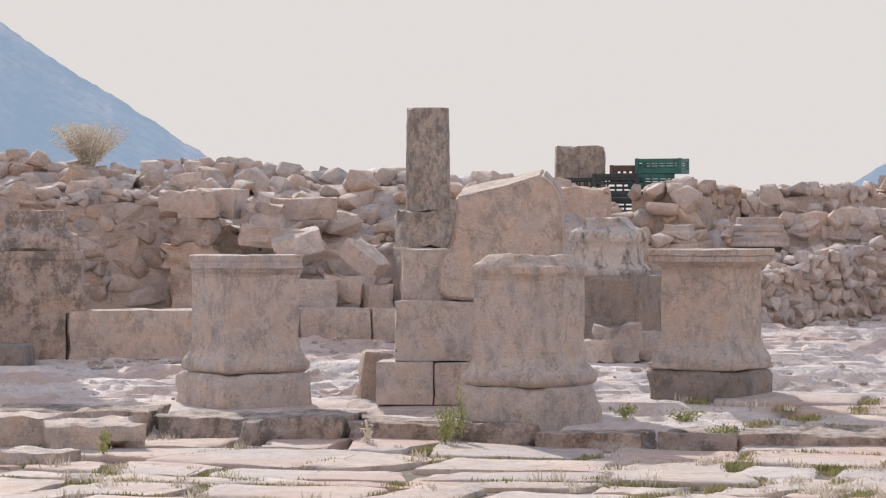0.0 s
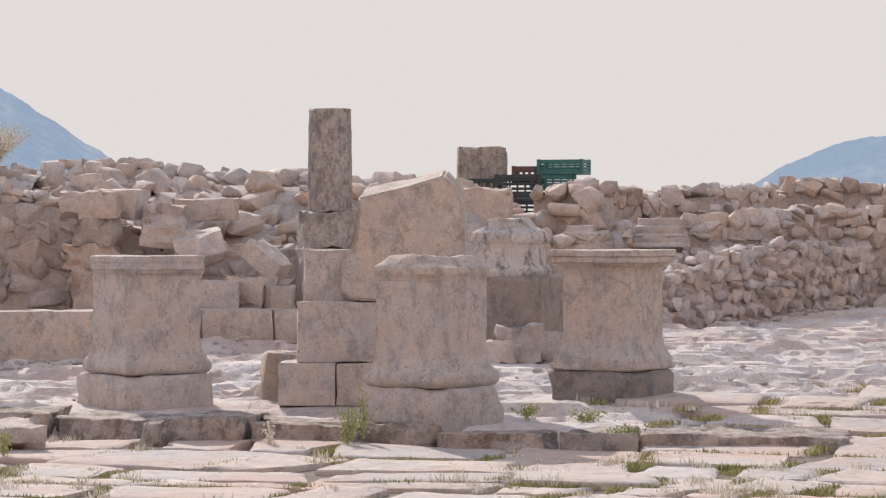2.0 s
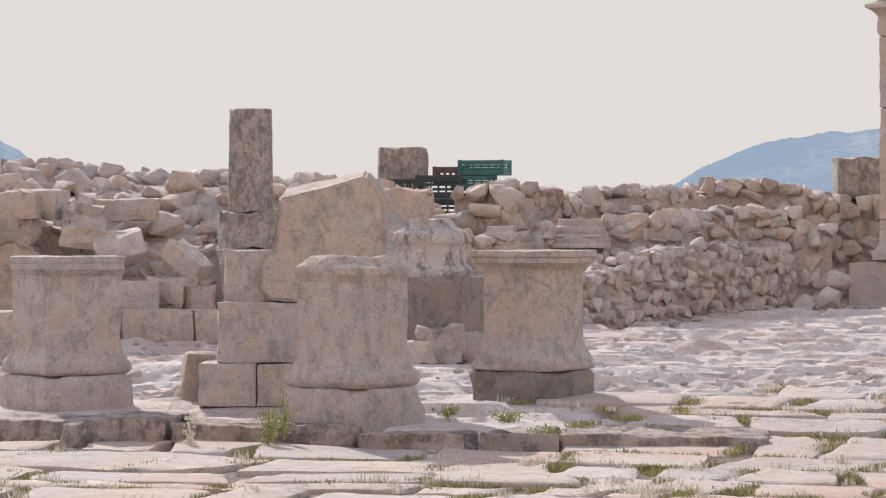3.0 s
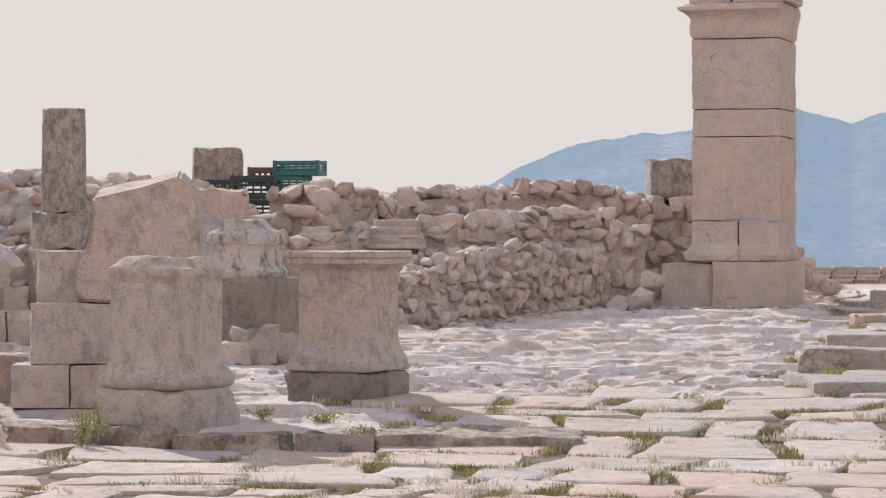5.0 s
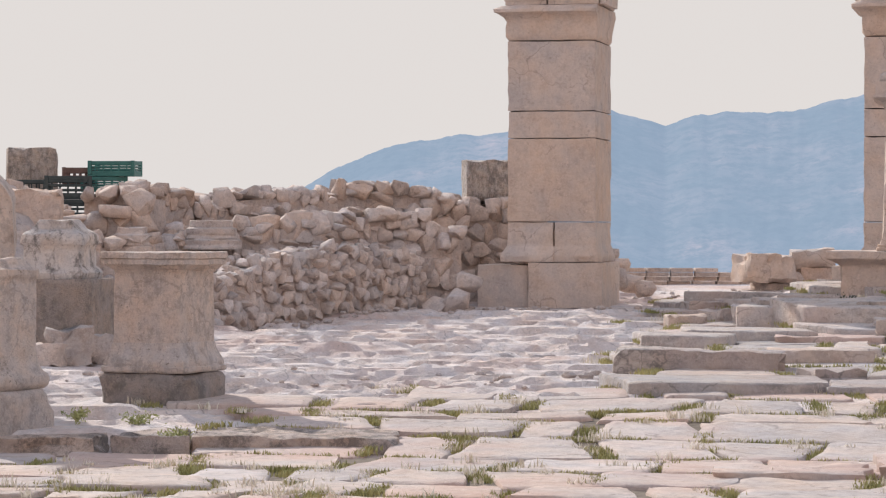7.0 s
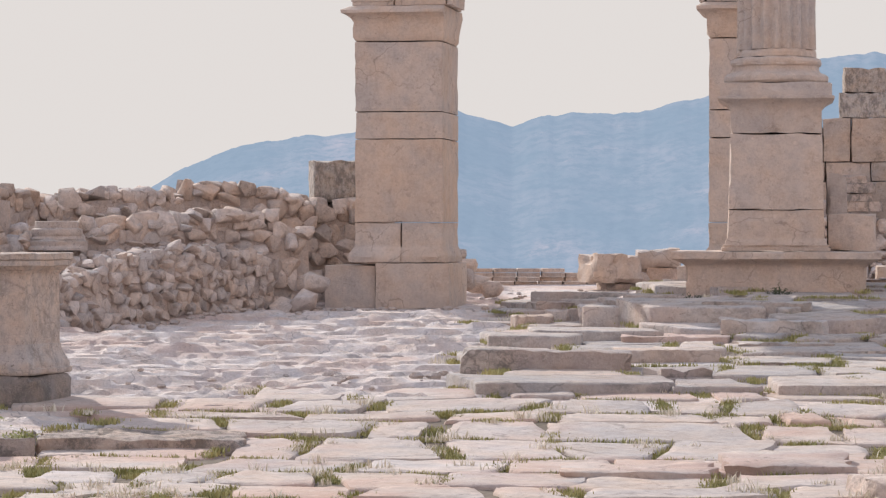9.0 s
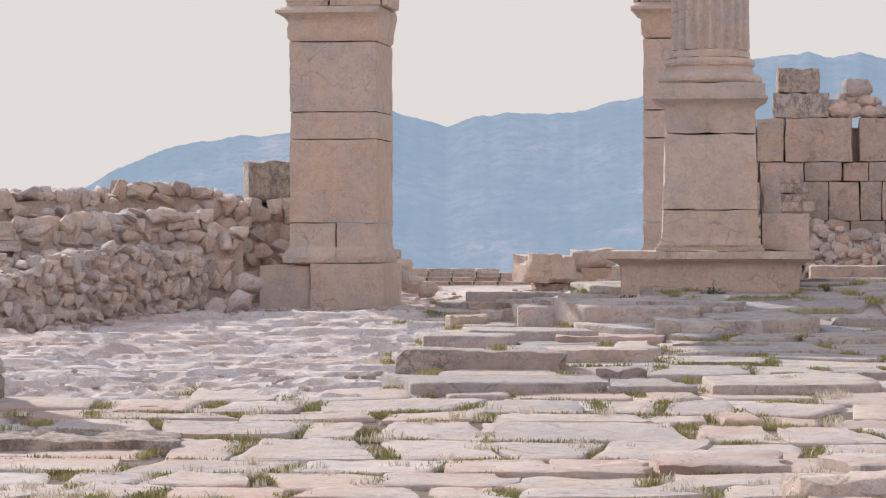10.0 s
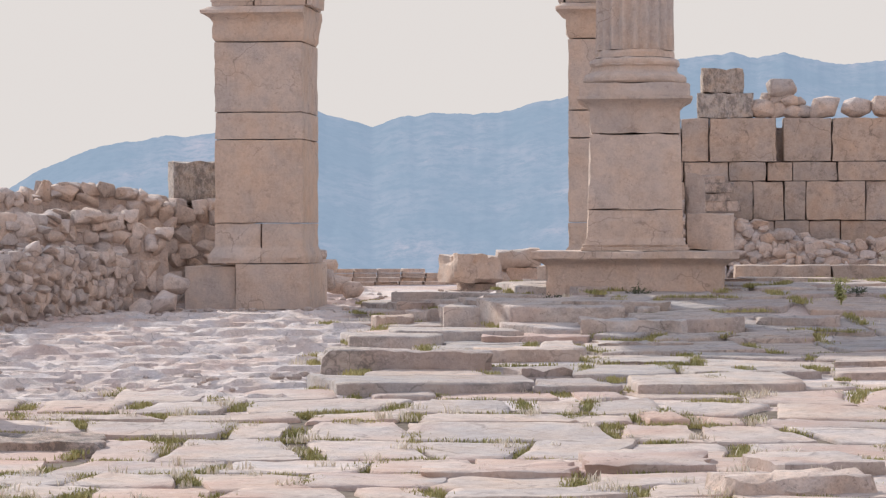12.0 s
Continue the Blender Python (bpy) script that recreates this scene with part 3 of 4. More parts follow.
moulded_altar("stone_altar", "dark lichen-stained altar with worn mouldings on a footing block", (-8.03, 26.5, 0.715), 14, ALTAR_DARK, 41, [
    ("plinth", [(0, 0.5, 0.42), (0.12, 0.5, 0.42)]),
    ("shaft", [(0.12, 0.47, 0.4), (0.2, 0.46, 0.39), (0.5, 0.455, 0.385), (0.52, 0.48, 0.4), (0.6, 0.46, 0.39)]),
    ("cap", [(0.6, 0.42, 0.36), (0.76, 0.40, 0.34), (0.80, 0.30, 0.28), (0.86, 0.27, 0.26), (0.9, 0.29, 0.27), (0.99, 0.28, 0.26)])])
moulded_altar("stone_altar", "small altar with black lichen and a rounded broken top", (-2.5, 27.4, 0.3), -14, BLOTCHED, 51, [
    ("plinth", [(0, 0.46, 0.38), (0.72, 0.45, 0.37), (0.76, 0.44, 0.36)]),
    ("shaft", [(0.76, 0.33, 0.30), (0.82, 0.35, 0.31), (0.88, 0.29, 0.27), (1.06, 0.28, 0.26), (1.12, 0.32, 0.29)]),
    ("cap", [(1.12, 0.33, 0.3), (1.19, 0.31, 0.28), (1.25, 0.22, 0.2), (1.33, 0.16, 0.15)])], DARK_STONE)


def monument():
    ob = thing("broken_monument", (-3.1, 22.0, 0.15), "tall broken limestone slab standing on two dressed courses", "monument", 3)

    def blk(name, x0, x1, y0, y1, z0, z1, seed, mat=ALTAR, label="", rough=0.012):
        b = part(name, box(name, mat, x1 - x0, y1 - y0, z1 - z0, seed=seed, rough=rough), mat, ob, label)
        b.matrix_basis = pose((x0 + x1) / 2, (y0 + y1) / 2, z0)
    blk("plinth", -0.72, -0.258, -0.35, 0.45, 0, 0.335, 61)
    blk("plinth", -0.265, 0.55, -0.34, 0.45, 0, 0.33, 62)
    blk("course", -0.585, 0.62, -0.25, 0.4, 0.337, 0.81, 63)
    blk("side_block", -0.545, -0.13, -0.05, 0.35, 0.812, 1.22, 64)
    outline = [(-0.24, 0.90), (-0.16, 0.83), (0.05, 0.80), (0.7, 0.80), (0.74, 1.2), (0.735, 1.6), (0.67, 1.76), (0.59, 1.86), (0.5, 1.838), (0.3, 1.785), (0.1, 1.735), (-0.09, 1.69), (-0.1, 1.45), (-0.12, 1.33), (-0.14, 1.26), (-0.23, 1.12)]
    bm = bmesh.new()
    ring = [bm.verts.new((x, -0.16, z - (0.06 if z > 1.62 else 0))) for x, z in outline]
    f = bm.faces.new(ring)
    ext = bmesh.ops.extrude_face_region(bm, geom=[f])
    bmesh.ops.translate(bm, vec=(0, 0.42, 0), verts=[v for v in ext["geom"] if isinstance(v, bmesh.types.BMVert)])
    for v in bm.verts:      # the broken top slopes towards the street
        if v.co.y > 0 and v.co.z > 1.6:
            v.co.z += 0.07
    bmesh.ops.recalc_face_normals(bm, faces=bm.faces)
    bmesh.ops.bevel(bm, geom=list(bm.edges), offset=0.02, segments=2, affect="EDGES")
    bmesh.ops.triangulate(bm, faces=bm.faces)
    for _ in range(3):
        bmesh.ops.subdivide_edges(bm, edges=[e for e in bm.edges if e.calc_length() > 0.09], cuts=1)
        bmesh.ops.triangulate(bm, faces=bm.faces)
    for v in bm.verts:
        v.co += noise.noise_vector(v.co * 3.3) * 0.022 + noise.noise_vector(v.co * 9) * 0.007
    s = part("slab", bm, ALTAR, ob, "broken slab with a sloping top", smooth=True)
    s.data.set_sharp_from_angle(angle=radians(40))


monument()


def rear_column():
    ob = thing("column_shaft", (-4.76, 30.45, 0.36), "short lichen-spotted column drum on rough footing blocks", "column", 20)
    part("footing", box("footing", RUBBLE, 0.75, 0.7, 0.95, seed=71, rough=0.03), RUBBLE, ob)
    b = part("base_block", box("base_block", LICHEN, 0.62, 0.55, 0.41, seed=72, rough=0.05, chip=0.08), LICHEN, ob, "rough stained base block")
    b.matrix_basis = pose(-0.02, 0, 0.952)
    s = part("drum", loft("drum", LICHEN, [(0, 0.242, 0.242), (0.5, 0.242, 0.242), (1.125, 0.232, 0.232)], round_n=40, rough=0.006, seed=73, freq=5), LICHEN, ob)
    s.matrix_basis = pose(0, 0, 1.364)


rear_column()


def loose_block(label, place, size, mat, seed, turn=0, tip=0, lean=0, name="stone_block", rough=0.03, chip=0.06, category="stone block"):
    ob = part(name, box(name, mat, *size, rough=rough, seed=seed, chip=chip), mat)
    ob.matrix_basis = pose(*place, tip, lean, turn)
    return tagged(ob, label, category)


loose_block("large rough warm block on a ruined wall", (-3.38, 33.0, 1.47), (0.78, 0.6, 0.54), RUBBLE_WARM, 78, 4, rough=0.045, chip=0.09)
loose_block("large rough warm block low in a ruined wall", (-3.45, 32.95, 0.95), (0.86, 0.6, 0.56), RUBBLE_WARM, 79, -3, rough=0.045, chip=0.09)
loose_block("square pitted limestone block standing on a bank", (-3.76, 37.2, 1.98), (0.66, 0.6, 0.63), LICHEN, 81, 8, rough=0.02)
loose_block("dark square block standing on a ruined wall", (2.36, 38.6, 1.9), (0.66, 0.6, 0.6), LICHEN, 82, 5, rough=0.02)
loose_block("long pale block fallen on a bank", (-6.17, 30.5, 1.62), (0.72, 0.4, 0.25), RUBBLE, 83, 5)
loose_block("pale fallen block with a rounded edge", (-7.05, 30.1, 1.64), (0.5, 0.42, 0.33), RUBBLE, 84, -6, 0, 3)
loose_block("tilted pale fallen block among rubble", (-6.02, 29.6, 1.24), (0.52, 0.42, 0.24), RUBBLE, 85, 12, 5, -16)
loose_block("long pale fallen block tipped on end", (-5.4, 29.7, 1.12), (0.5, 0.3, 0.22), RUBBLE, 86, -15, 6, 38)
def rubble_pier():
    ob = thing("stone_pier", (-7.2, 29.6, 0.64), "rough pier of warm stacked blocks against a rubble wall", "pier", 6)
    z = 0.0
    for k, (w, h, dx) in enumerate(((0.5, 0.46, 0.05), (0.6, 0.24, -0.04), (0.46, 0.3, 0.03), (0.62, 0.28, -0.05))):
        b = part("block", box("block", RUBBLE_WARM, w, 0.5, h + 0.03, rough=0.07, seed=240 + k, chip=0.1, step=0.06), RUBBLE_WARM, ob)
        b.matrix_basis = pose(dx, 0, z, 0, 0, (k % 2) * 6 - 3)
        z += h


rubble_pier()
loose_block("rounded pale block wedged in a bank", (-6.52, 30.0, 1.45), (0.46, 0.4, 0.34), RUBBLE, 92, 8, rough=0.06, chip=0.09)
loose_block("long slab leaning in a rubble bank", (-6.35, 29.75, 1.3), (0.72, 0.4, 0.24), RUBBLE, 93, 4, 0, 8, rough=0.04)
loose_block("rough boulder at the foot of a bank", (-5.45, 29.5, 0.72), (0.42, 0.4, 0.3), RUBBLE, 94, -14, rough=0.06)
# never in view: added so that its shadow falls on the left ground
loose_block("tall pier out of view, added to shade the ground at left", (-9.84, 28.3, 0.3), (1.3, 0.9, 4.6), ALTAR_DARK, 95, 10, rough=0.03, name="stone_pier", category="pier")
loose_block("pale angular boulder beside a dark plinth", (-2.32, 26.3, 0.27), (0.38, 0.4, 0.34), RUBBLE, 96, 20, rough=0.07, chip=0.1)
loose_block("rough boulder at the foot of a bank", (-5.81, 29.3, 0.68), (0.52, 0.45, 0.3), RUBBLE, 87, 5)
loose_block("rough boulder at the foot of a bank", (-5.15, 29.4, 0.66), (0.3, 0.3, 0.27), RUBBLE_WARM, 88, 30)
loose_block("rounded boulder leaning on a monument's plinth", (-3.93, 22.3, 0.12), (0.34, 0.4, 0.42), RUBBLE_WARM, 89, 20, 0, 12, rough=0.06)
loose_block("pale rough boulder among ruins", (-2.15, 26.4, 0.27), (0.42, 0.4, 0.28), RUBBLE, 90, 30, rough=0.06)
loose_block("pale rough boulder among ruins", (-2.5, 26.2, 0.27), (0.36, 0.36, 0.2), RUBBLE, 91, -10, rough=0.06)


def turned_stone(label, place, r, seed):
    ob = thing("turned_stone", place, label, "column base")
    part("lower_disc", loft("lower_disc", RUBBLE, [(0, r, r), (0.11, r, r), (0.13, r * 0.9, r * 0.9)], step=0.03, round_n=36, rough=0.008, seed=seed), RUBBLE, ob)
    prof = [(0.13, r * 0.86, r * 0.86), (0.17, r * 0.8, r * 0.8), (0.2, r * 0.84, r * 0.84), (0.25, r * 0.84, r * 0.84), (0.27, r * 0.7, r * 0.7), (0.35, r * 0.7, r * 0.7)]
    part("moulding", loft("moulding", RUBBLE, prof, step=0.03, round_n=36, rough=0.008, seed=seed + 1), RUBBLE, ob)


turned_stone("pale turned column base lying on a terrace wall", (-1.27, 33.9, 1.3), 0.37, 101)
turned_stone("low pale column base lying on a terrace wall", (-2.2, 33.6, 1.22), 0.28, 103)


# ---- gate pillars ----
def gate_pillar(place, turn, seed, label, with_foot=True):
    ob = thing("gate_pillar", place, label, "pillar", turn, "pillars of the ruined gate")

    def blk(name, x0, x1, z0, z1, depth=1.32, prof=None, sd=0, y=0.13, stop=None):
        w = x1 - x0
        if prof:
            data = loft(name, ASHLAR, [(z, w / 2 + o, depth / 2 + o) for z, o in prof], per=14, step=0.04, rough=0.006, seed=seed + sd, chip=0.02)
        else:
            data = box(name, ASHLAR, w, depth, z1 - z0 - 0.006, seed=seed + sd, rough=0.006, chip=0.014)
        if stop is not None:      # a moulding broken away flush on the passage side
            for v in data.vertices:
                v.co.x = min(v.co.x, stop + 0.015 * noise.noise(v.co * 5))
        b = part(name, data, ASHLAR, ob)
        b.matrix_basis = pose((x0 + x1) / 2, y, z0)
    if with_foot:
        blk("foot_block", -0.98, -0.30, 0, 0.565, 1.1, sd=1, y=0.03)
        blk("foot_block", -0.29, 0.68, 0, 0.595, 1.5, sd=2)
    base = [(0, 0.075), (0.07, 0.08), (0.10, 0.07), (0.14, 0.045), (0.19, 0.015), (0.21, 0.0), (0.515, 0.0)]
    blk("base_block", -0.58, 0.035, 0.597, 1.12, prof=base, sd=4, stop=0.307)
    blk("base_block", 0.042, 0.58, 0.597, 1.12, prof=[(z, o * 0.6) for z, o in base], sd=5)
    blk("shaft_block", -0.58, 0.58, 1.12, 2.20, sd=6)
    blk("shaft_block", -0.575, 0.585, 2.202, 2.55, sd=7)
    blk("shaft_block", -0.58, 0.575, 2.552, 3.46, sd=8)
    cap = [(0, 0.0), (0.05, 0.03), (0.24, 0.035), (0.30, 0.07), (0.345, 0.13), (0.36, 0.165), (0.40, 0.17), (0.43, 0.12), (0.45, 0.1)]
    blk("capital", -0.57, 0.57, 3.465, 3.91, prof=cap, sd=9, stop=0.61)
    blk("moulded_block", -0.62, -0.06, 3.925, 4.45, prof=[(0, -0.005), (0.05, 0.0), (0.055, 0.012), (0.12, 0.014), (0.125, 0.026), (0.5, 0.03)], sd=10)
    blk("upper_block", -0.05, 0.62, 3.925, 4.45, sd=11)
    blk("upper_block", -0.6, 0.6, 4.455, 5.6, sd=12)
    return ob


GATE = pose(3.17, 36.6, 0.53, 0, 0, -15)
gate_pillar((3.17, 36.6, 0.53), -15, 111, "tall gate pillar of fine dressed limestone blocks")
gate_pillar(tuple(GATE @ Vector((4.58, 0, 0))), -15, 131, "second gate pillar of dressed limestone half hidden behind a column")


def gate_arch():
    """The vault stones and the cornice that join the two pillars overhead."""
    ob = thing("gate_arch", tuple(GATE @ Vector((2.29, 0, 0))), "dressed limestone arch and cornice carried by the gate pillars", "arch", -15)
    half, spring, top = 1.66, 3.93, 5.595
    n = 11
    for k in range(n):
        a0, a1 = math.pi * k / n, math.pi * (k + 1) / n
        arc = [(half * 0.96 * math.cos(a0 + (a1 - a0) * q / 3), spring + 1.3 * math.sin(a0 + (a1 - a0) * q / 3)) for q in range(4)]

        def outer(a):
            c, si = abs(math.cos(a)), math.sin(a)
            q = min(half / c if c > 0.01 else 99, (top - spring) / si if si > 0.01 else 99)
            return math.copysign(c * q, math.cos(a)), spring + si * q
        ring = arc + [outer(a1), outer(a0)]
        bm = bmesh.new()
        f = bm.faces.new([bm.verts.new((x * 0.998, -0.5, z)) for x, z in ring])
        ext = bmesh.ops.extrude_face_region(bm, geom=[f])
        bmesh.ops.translate(bm, vec=(0, 1.0, 0), verts=[v for v in ext["geom"] if isinstance(v, bmesh.types.BMVert)])
        bmesh.ops.recalc_face_normals(bm, faces=bm.faces)
        part("voussoir", bm, ASHLAR, ob)
    x = -3.9
    for k, w in enumerate((1.6, 1.45, 1.7, 1.5, 1.55)):
        b = part("cornice_block", loft("cornice_block", ASHLAR, [(0, w / 2 - 0.004, 0.56), (0.12, w / 2 - 0.004, 0.58), (0.3, w / 2 - 0.004, 0.66), (0.44, w / 2 - 0.004, 0.68)], step=0.1, seed=140 + k), ASHLAR, ob)
        b.matrix_basis = pose(x + w / 2, 0, 5.602)
        x += w


gate_arch()


def honorific_column():
    ob = thing("honorific_column", (7.25, 32.69, 0.84), "fluted limestone column on a tall moulded pedestal and broad plinth", "column", -12.5)

    def sq(name, prof, seed, dx=0.0, per=16, chip=0.02, step=0.03):
        b = part(name, loft(name, ASHLAR, [(z, w / 2, w / 2) for z, w in prof], per=per, step=step, rough=0.007, seed=seed, chip=chip), ASHLAR, ob)
        b.matrix_basis = pose(dx, 0, 0)
    sq("plinth", [(-0.2, 2.06), (0.28, 2.08), (0.31, 2.13), (0.34, 2.24), (0.365, 2.35), (0.38, 2.40), (0.46, 2.40)], 151, 0.0, 24, 0.04)
    sq("pedestal_base", [(0.464, 1.27), (0.50, 1.27), (0.505, 1.23), (0.535, 1.24), (0.54, 1.19), (0.58, 1.17), (0.60, 1.14), (0.945, 1.12)], 152)
    sq("die", [(0.95, 1.11), (1.84, 1.075)], 153, chip=0.03, step=0.05)
    sq("pedestal_cap", [(1.845, 1.06), (2.12, 1.065), (2.15, 1.10), (2.19, 1.17), (2.22, 1.27), (2.245, 1.355), (2.275, 1.36), (2.28, 1.30), (2.435, 1.305)], 154, 0.0, 18, 0.025)
    att = [(2.44, 0.585), (2.47, 0.61), (2.52, 0.61), (2.555, 0.58), (2.57, 0.53), (2.60, 0.505), (2.64, 0.505), (2.66, 0.53), (2.69, 0.545), (2.73, 0.54), (2.75, 0.51)]
    part("column_base", loft("column_base", ASHLAR, [(z, r, r) for z, r in att], step=0.02, round_n=64, rough=0.016, seed=155, freq=4), ASHLAR, ob)
    part("shaft_foot", loft("shaft_foot", ASHLAR, [(2.752, 0.475, 0.475), (2.80, 0.475, 0.475), (2.84, 0.462, 0.462)], step=0.02, round_n=64, rough=0.008, seed=157, freq=4), ASHLAR, ob)
    part("fluted_shaft", loft("fluted_shaft", ASHLAR, [(2.842, 0.468, 0.468), (6.4, 0.43, 0.43)], step=0.1, round_n=160, flutes=20, rough=0.010, seed=156), ASHLAR, ob)


honorific_column()
loose_block("moulded stub of a pilaster base", (8.12, 32.52, 1.302), (0.56, 0.6, 0.44), ASHLAR, 161, -12, rough=0.01, name="pilaster")
loose_block("broken pilaster stub on its base", (7.96, 32.6, 1.742), (0.24, 0.3, 0.48), ASHLAR, 162, -12, rough=0.02, name="pilaster_stub")
# the darker tan stone puts the shade of the step's front into its colour
slab_course("stone_step", "long dressed limestone step before a wall", (10.0, 38.7), (13.9, 37.6), 0.5, 1.05, (1.35, 1.5, 1.1), 0.9, ASHLAR_TAN, 165, "step")


def ashlar_wall():
    """The dressed wall behind the column, course by course."""
    rnd = random.Random(21)
    ob = thing("wall_ashlar", (10.0, 44.2, 0.0), "ruined wall of large dressed limestone blocks in courses", "stone wall", -14, kind="structure")
    courses = [(2.645, 3.35, (0.55, 0.45, 1.08, 0.10, 0.78, 1.15, 0.9)), (2.335, 2.64, (0.6, 0.72, 0.6, 0.42, 0.72, 0.9, 0.8)),
               (1.70, 2.33, (0.5, 0.75, 0.45, 0.5, 0.35, 0.95, 0.75, 0.8)), (1.05, 1.695, (0.7, 0.6, 0.75, 0.55, 0.5, 0.9, 0.8)), (0.5, 1.045, (0.9, 0.8, 0.9, 0.9, 0.8, 0.7))]
    for i, (z0, z1, widths) in enumerate(courses):
        x = 0.0
        for k, w in enumerate(widths):
            if w > 0.2:
                b = part("block", box("block", ASHLAR_TAN, w - 0.006, 0.6, z1 - z0 - 0.004, seed=200 + 17 * i + k, rough=0.010, chip=0.022), ASHLAR_TAN, ob)
                b.matrix_basis = pose(x + w / 2, 0.3 + rnd.uniform(-0.03, 0.03), z0, 0, 0, rnd.uniform(-1, 1))
            x += w
    bm = bmesh.new()
    bmesh.ops.create_cube(bm, size=1, matrix=Matrix.LocRotScale((2.4, 0.62, 1.9), None, (4.8, 0.5, 2.6)))
    part("core", bm, MORTAR, ob)
    return ob


ashlar_wall()
loose_block("broad lichened block lying on a wall top", (11.3, 44.2, 3.352), (0.9, 0.6, 0.4), LICHEN, 171, -14, rough=0.02)
loose_block("dark weathered block stacked on another block", (11.25, 44.2, 3.755), (0.68, 0.55, 0.4), LICHEN, 172, -10, rough=0.02)


def heap(name, label, spots, key, seed):
    """Loose stones piled together."""
    rnd = random.Random(seed)
    x, y, z = spots[0][:3]
    ob = thing(name, (x, y, z), label, "stone pile")
    for x, y, z, s in spots:
        stone_at(rnd, ob, (x, y, z), (s * 1.25, s, s * 0.9), key, 8, rnd.uniform(-20, 20))
    return ob


def flat_stack():
    ob = thing("stone_stack", (10.85, 43.1, 1.84), "stack of flat dark stones on collapsed rubble", "stone pile", -14)
    z = 0.0
    for k, (w, h, dx) in enumerate(((0.62, 0.16, 0.1), (0.5, 0.13, -0.02), (0.54, 0.15, 0.03), (0.42, 0.12, -0.06))):
        b = part("flat_stone", box("flat_stone", ALTAR_DARK, w, 0.4, h, rough=0.02, seed=260 + k, chip=0.04), ALTAR_DARK, ob)
        b.matrix_basis = pose(dx, 0, z, 0, 0, (k % 2) * 9 - 4)
        z += h + 0.002


flat_stack()
heap("stone_cairn", "cairn of rounded stones on a wall top", [(11.85, 44.0, 3.5, 0.4), (12.1, 44.0, 3.48, 0.3), (12.35, 43.95, 3.45, 0.3), (12.1, 44.0, 3.66, 0.26), (12.3, 43.95, 3.64, 0.26), (12.17, 43.98, 3.83, 0.42), (12.55, 43.9, 3.46, 0.28), (12.0, 44.1, 3.66, 0.3), (12.45, 44.0, 3.6, 0.24)], "boulder", 22)
for k, (x, y, q) in enumerate(((12.83, 43.8, 0.46), (13.34, 43.67, 0.42), (13.8, 43.56, 0.44), (14.25, 43.45, 0.4))):
    heap("wall_top_stone", "single rounded stone lying on a wall top", [(x, y, 3.35 + q * 0.38, q)], "boulder", 23 + k)
rubble_wall("wall_heap", "collapsed rubble heaped at the foot of a dressed wall", (10.2, 43.1), (14.5, 42.0), (0.66, 0.66), (1.95, 1.78, 1.6, 1.42, 1.34, 1.3, 1.28, 1.25), 0.17, 28, thick=1.0, batter=0.45, mixed="warm")
heap("stone_pile", "small stones heaped beside a gate pillar", [(4.15, 39.0, 0.85, 0.4), (4.38, 39.1, 0.8, 0.34), (4.6, 39.0, 0.72, 0.28), (4.25, 39.1, 1.05, 0.26), (4.1, 39.2, 1.2, 0.26)], "boulder", 29)


def brick_course():
    ob = thing("low_brick_wall", (4.75, 43.0, 0.62), "low wall of thin pinkish brick courses at the terrace edge", "low wall")
    rnd = random.Random(31)
    me = box("brick", RUBBLE_WARM, 0.36, 0.3, 0.062, seed=180, rough=0.008, chip=0.01, step=0.2)
    for row in range(5):
        x = rnd.uniform(0, 0.2)
        while x < 2.1 - row * 0.12:
            b = part("brick", me, RUBBLE_WARM, ob)
            b.matrix_basis = pose(x, rnd.uniform(-0.03, 0.03), row * 0.068, 0, 0, rnd.uniform(-3, 3))
            x += 0.375
    return ob


brick_course()
loose_block("small masonry pier of thin courses", (7.4, 41.35, 0.62), (0.5, 0.5, 0.36), RUBBLE_WARM, 187, 0)


def boulder(label, place, size, seed, turn=0, key="rubble"):
    """A single angular boulder; place is the middle of its foot."""
    rnd = random.Random(seed)
    ob = stone_at(rnd, None, (place[0], place[1], place[2] + size[2] * 0.42), size, key, 4, turn, "boulder")
    return tagged(ob, label, "boulder")


loose_block("large squared pale block fallen at a terrace edge", (6.6, 41.0, 0.76), (0.76, 0.7, 0.42), ASHLAR, 188, 14, 0, 2, rough=0.04, chip=0.1)
loose_block("rough footing of small stones under a fallen block", (6.75, 41.1, 0.62), (0.6, 0.5, 0.15), MORTAR, 189, 4, rough=0.04)
loose_block("pale fallen block propped on masonry", (7.38, 41.3, 0.965), (0.64, 0.5, 0.29), ASHLAR, 186, -8, 0, -4, rough=0.045, chip=0.09)
boulder("small boulder wedged beside a plinth", (7.05, 41.2, 0.68), (0.4, 0.4, 0.35), 3)
boulder("rough boulder beside the dry-stone wall", (-1.2, 31.3, 0.36), (0.34, 0.3, 0.28), 4)
boulder("rough boulder beside the dry-stone wall", (-1.65, 31.0, 0.36), (0.3, 0.3, 0.22), 5)
boulder("rough boulder at the foot of a wall's end", (1.75, 35.4, 0.5), (0.45, 0.4, 0.36), 6)
boulder("rough boulder at the foot of a wall's end", (1.5, 35.3, 0.5), (0.32, 0.3, 0.24), 7)
boulder("rough boulder at the foot of a wall's end", (1.95, 35.6, 0.75), (0.36, 0.3, 0.3), 8)


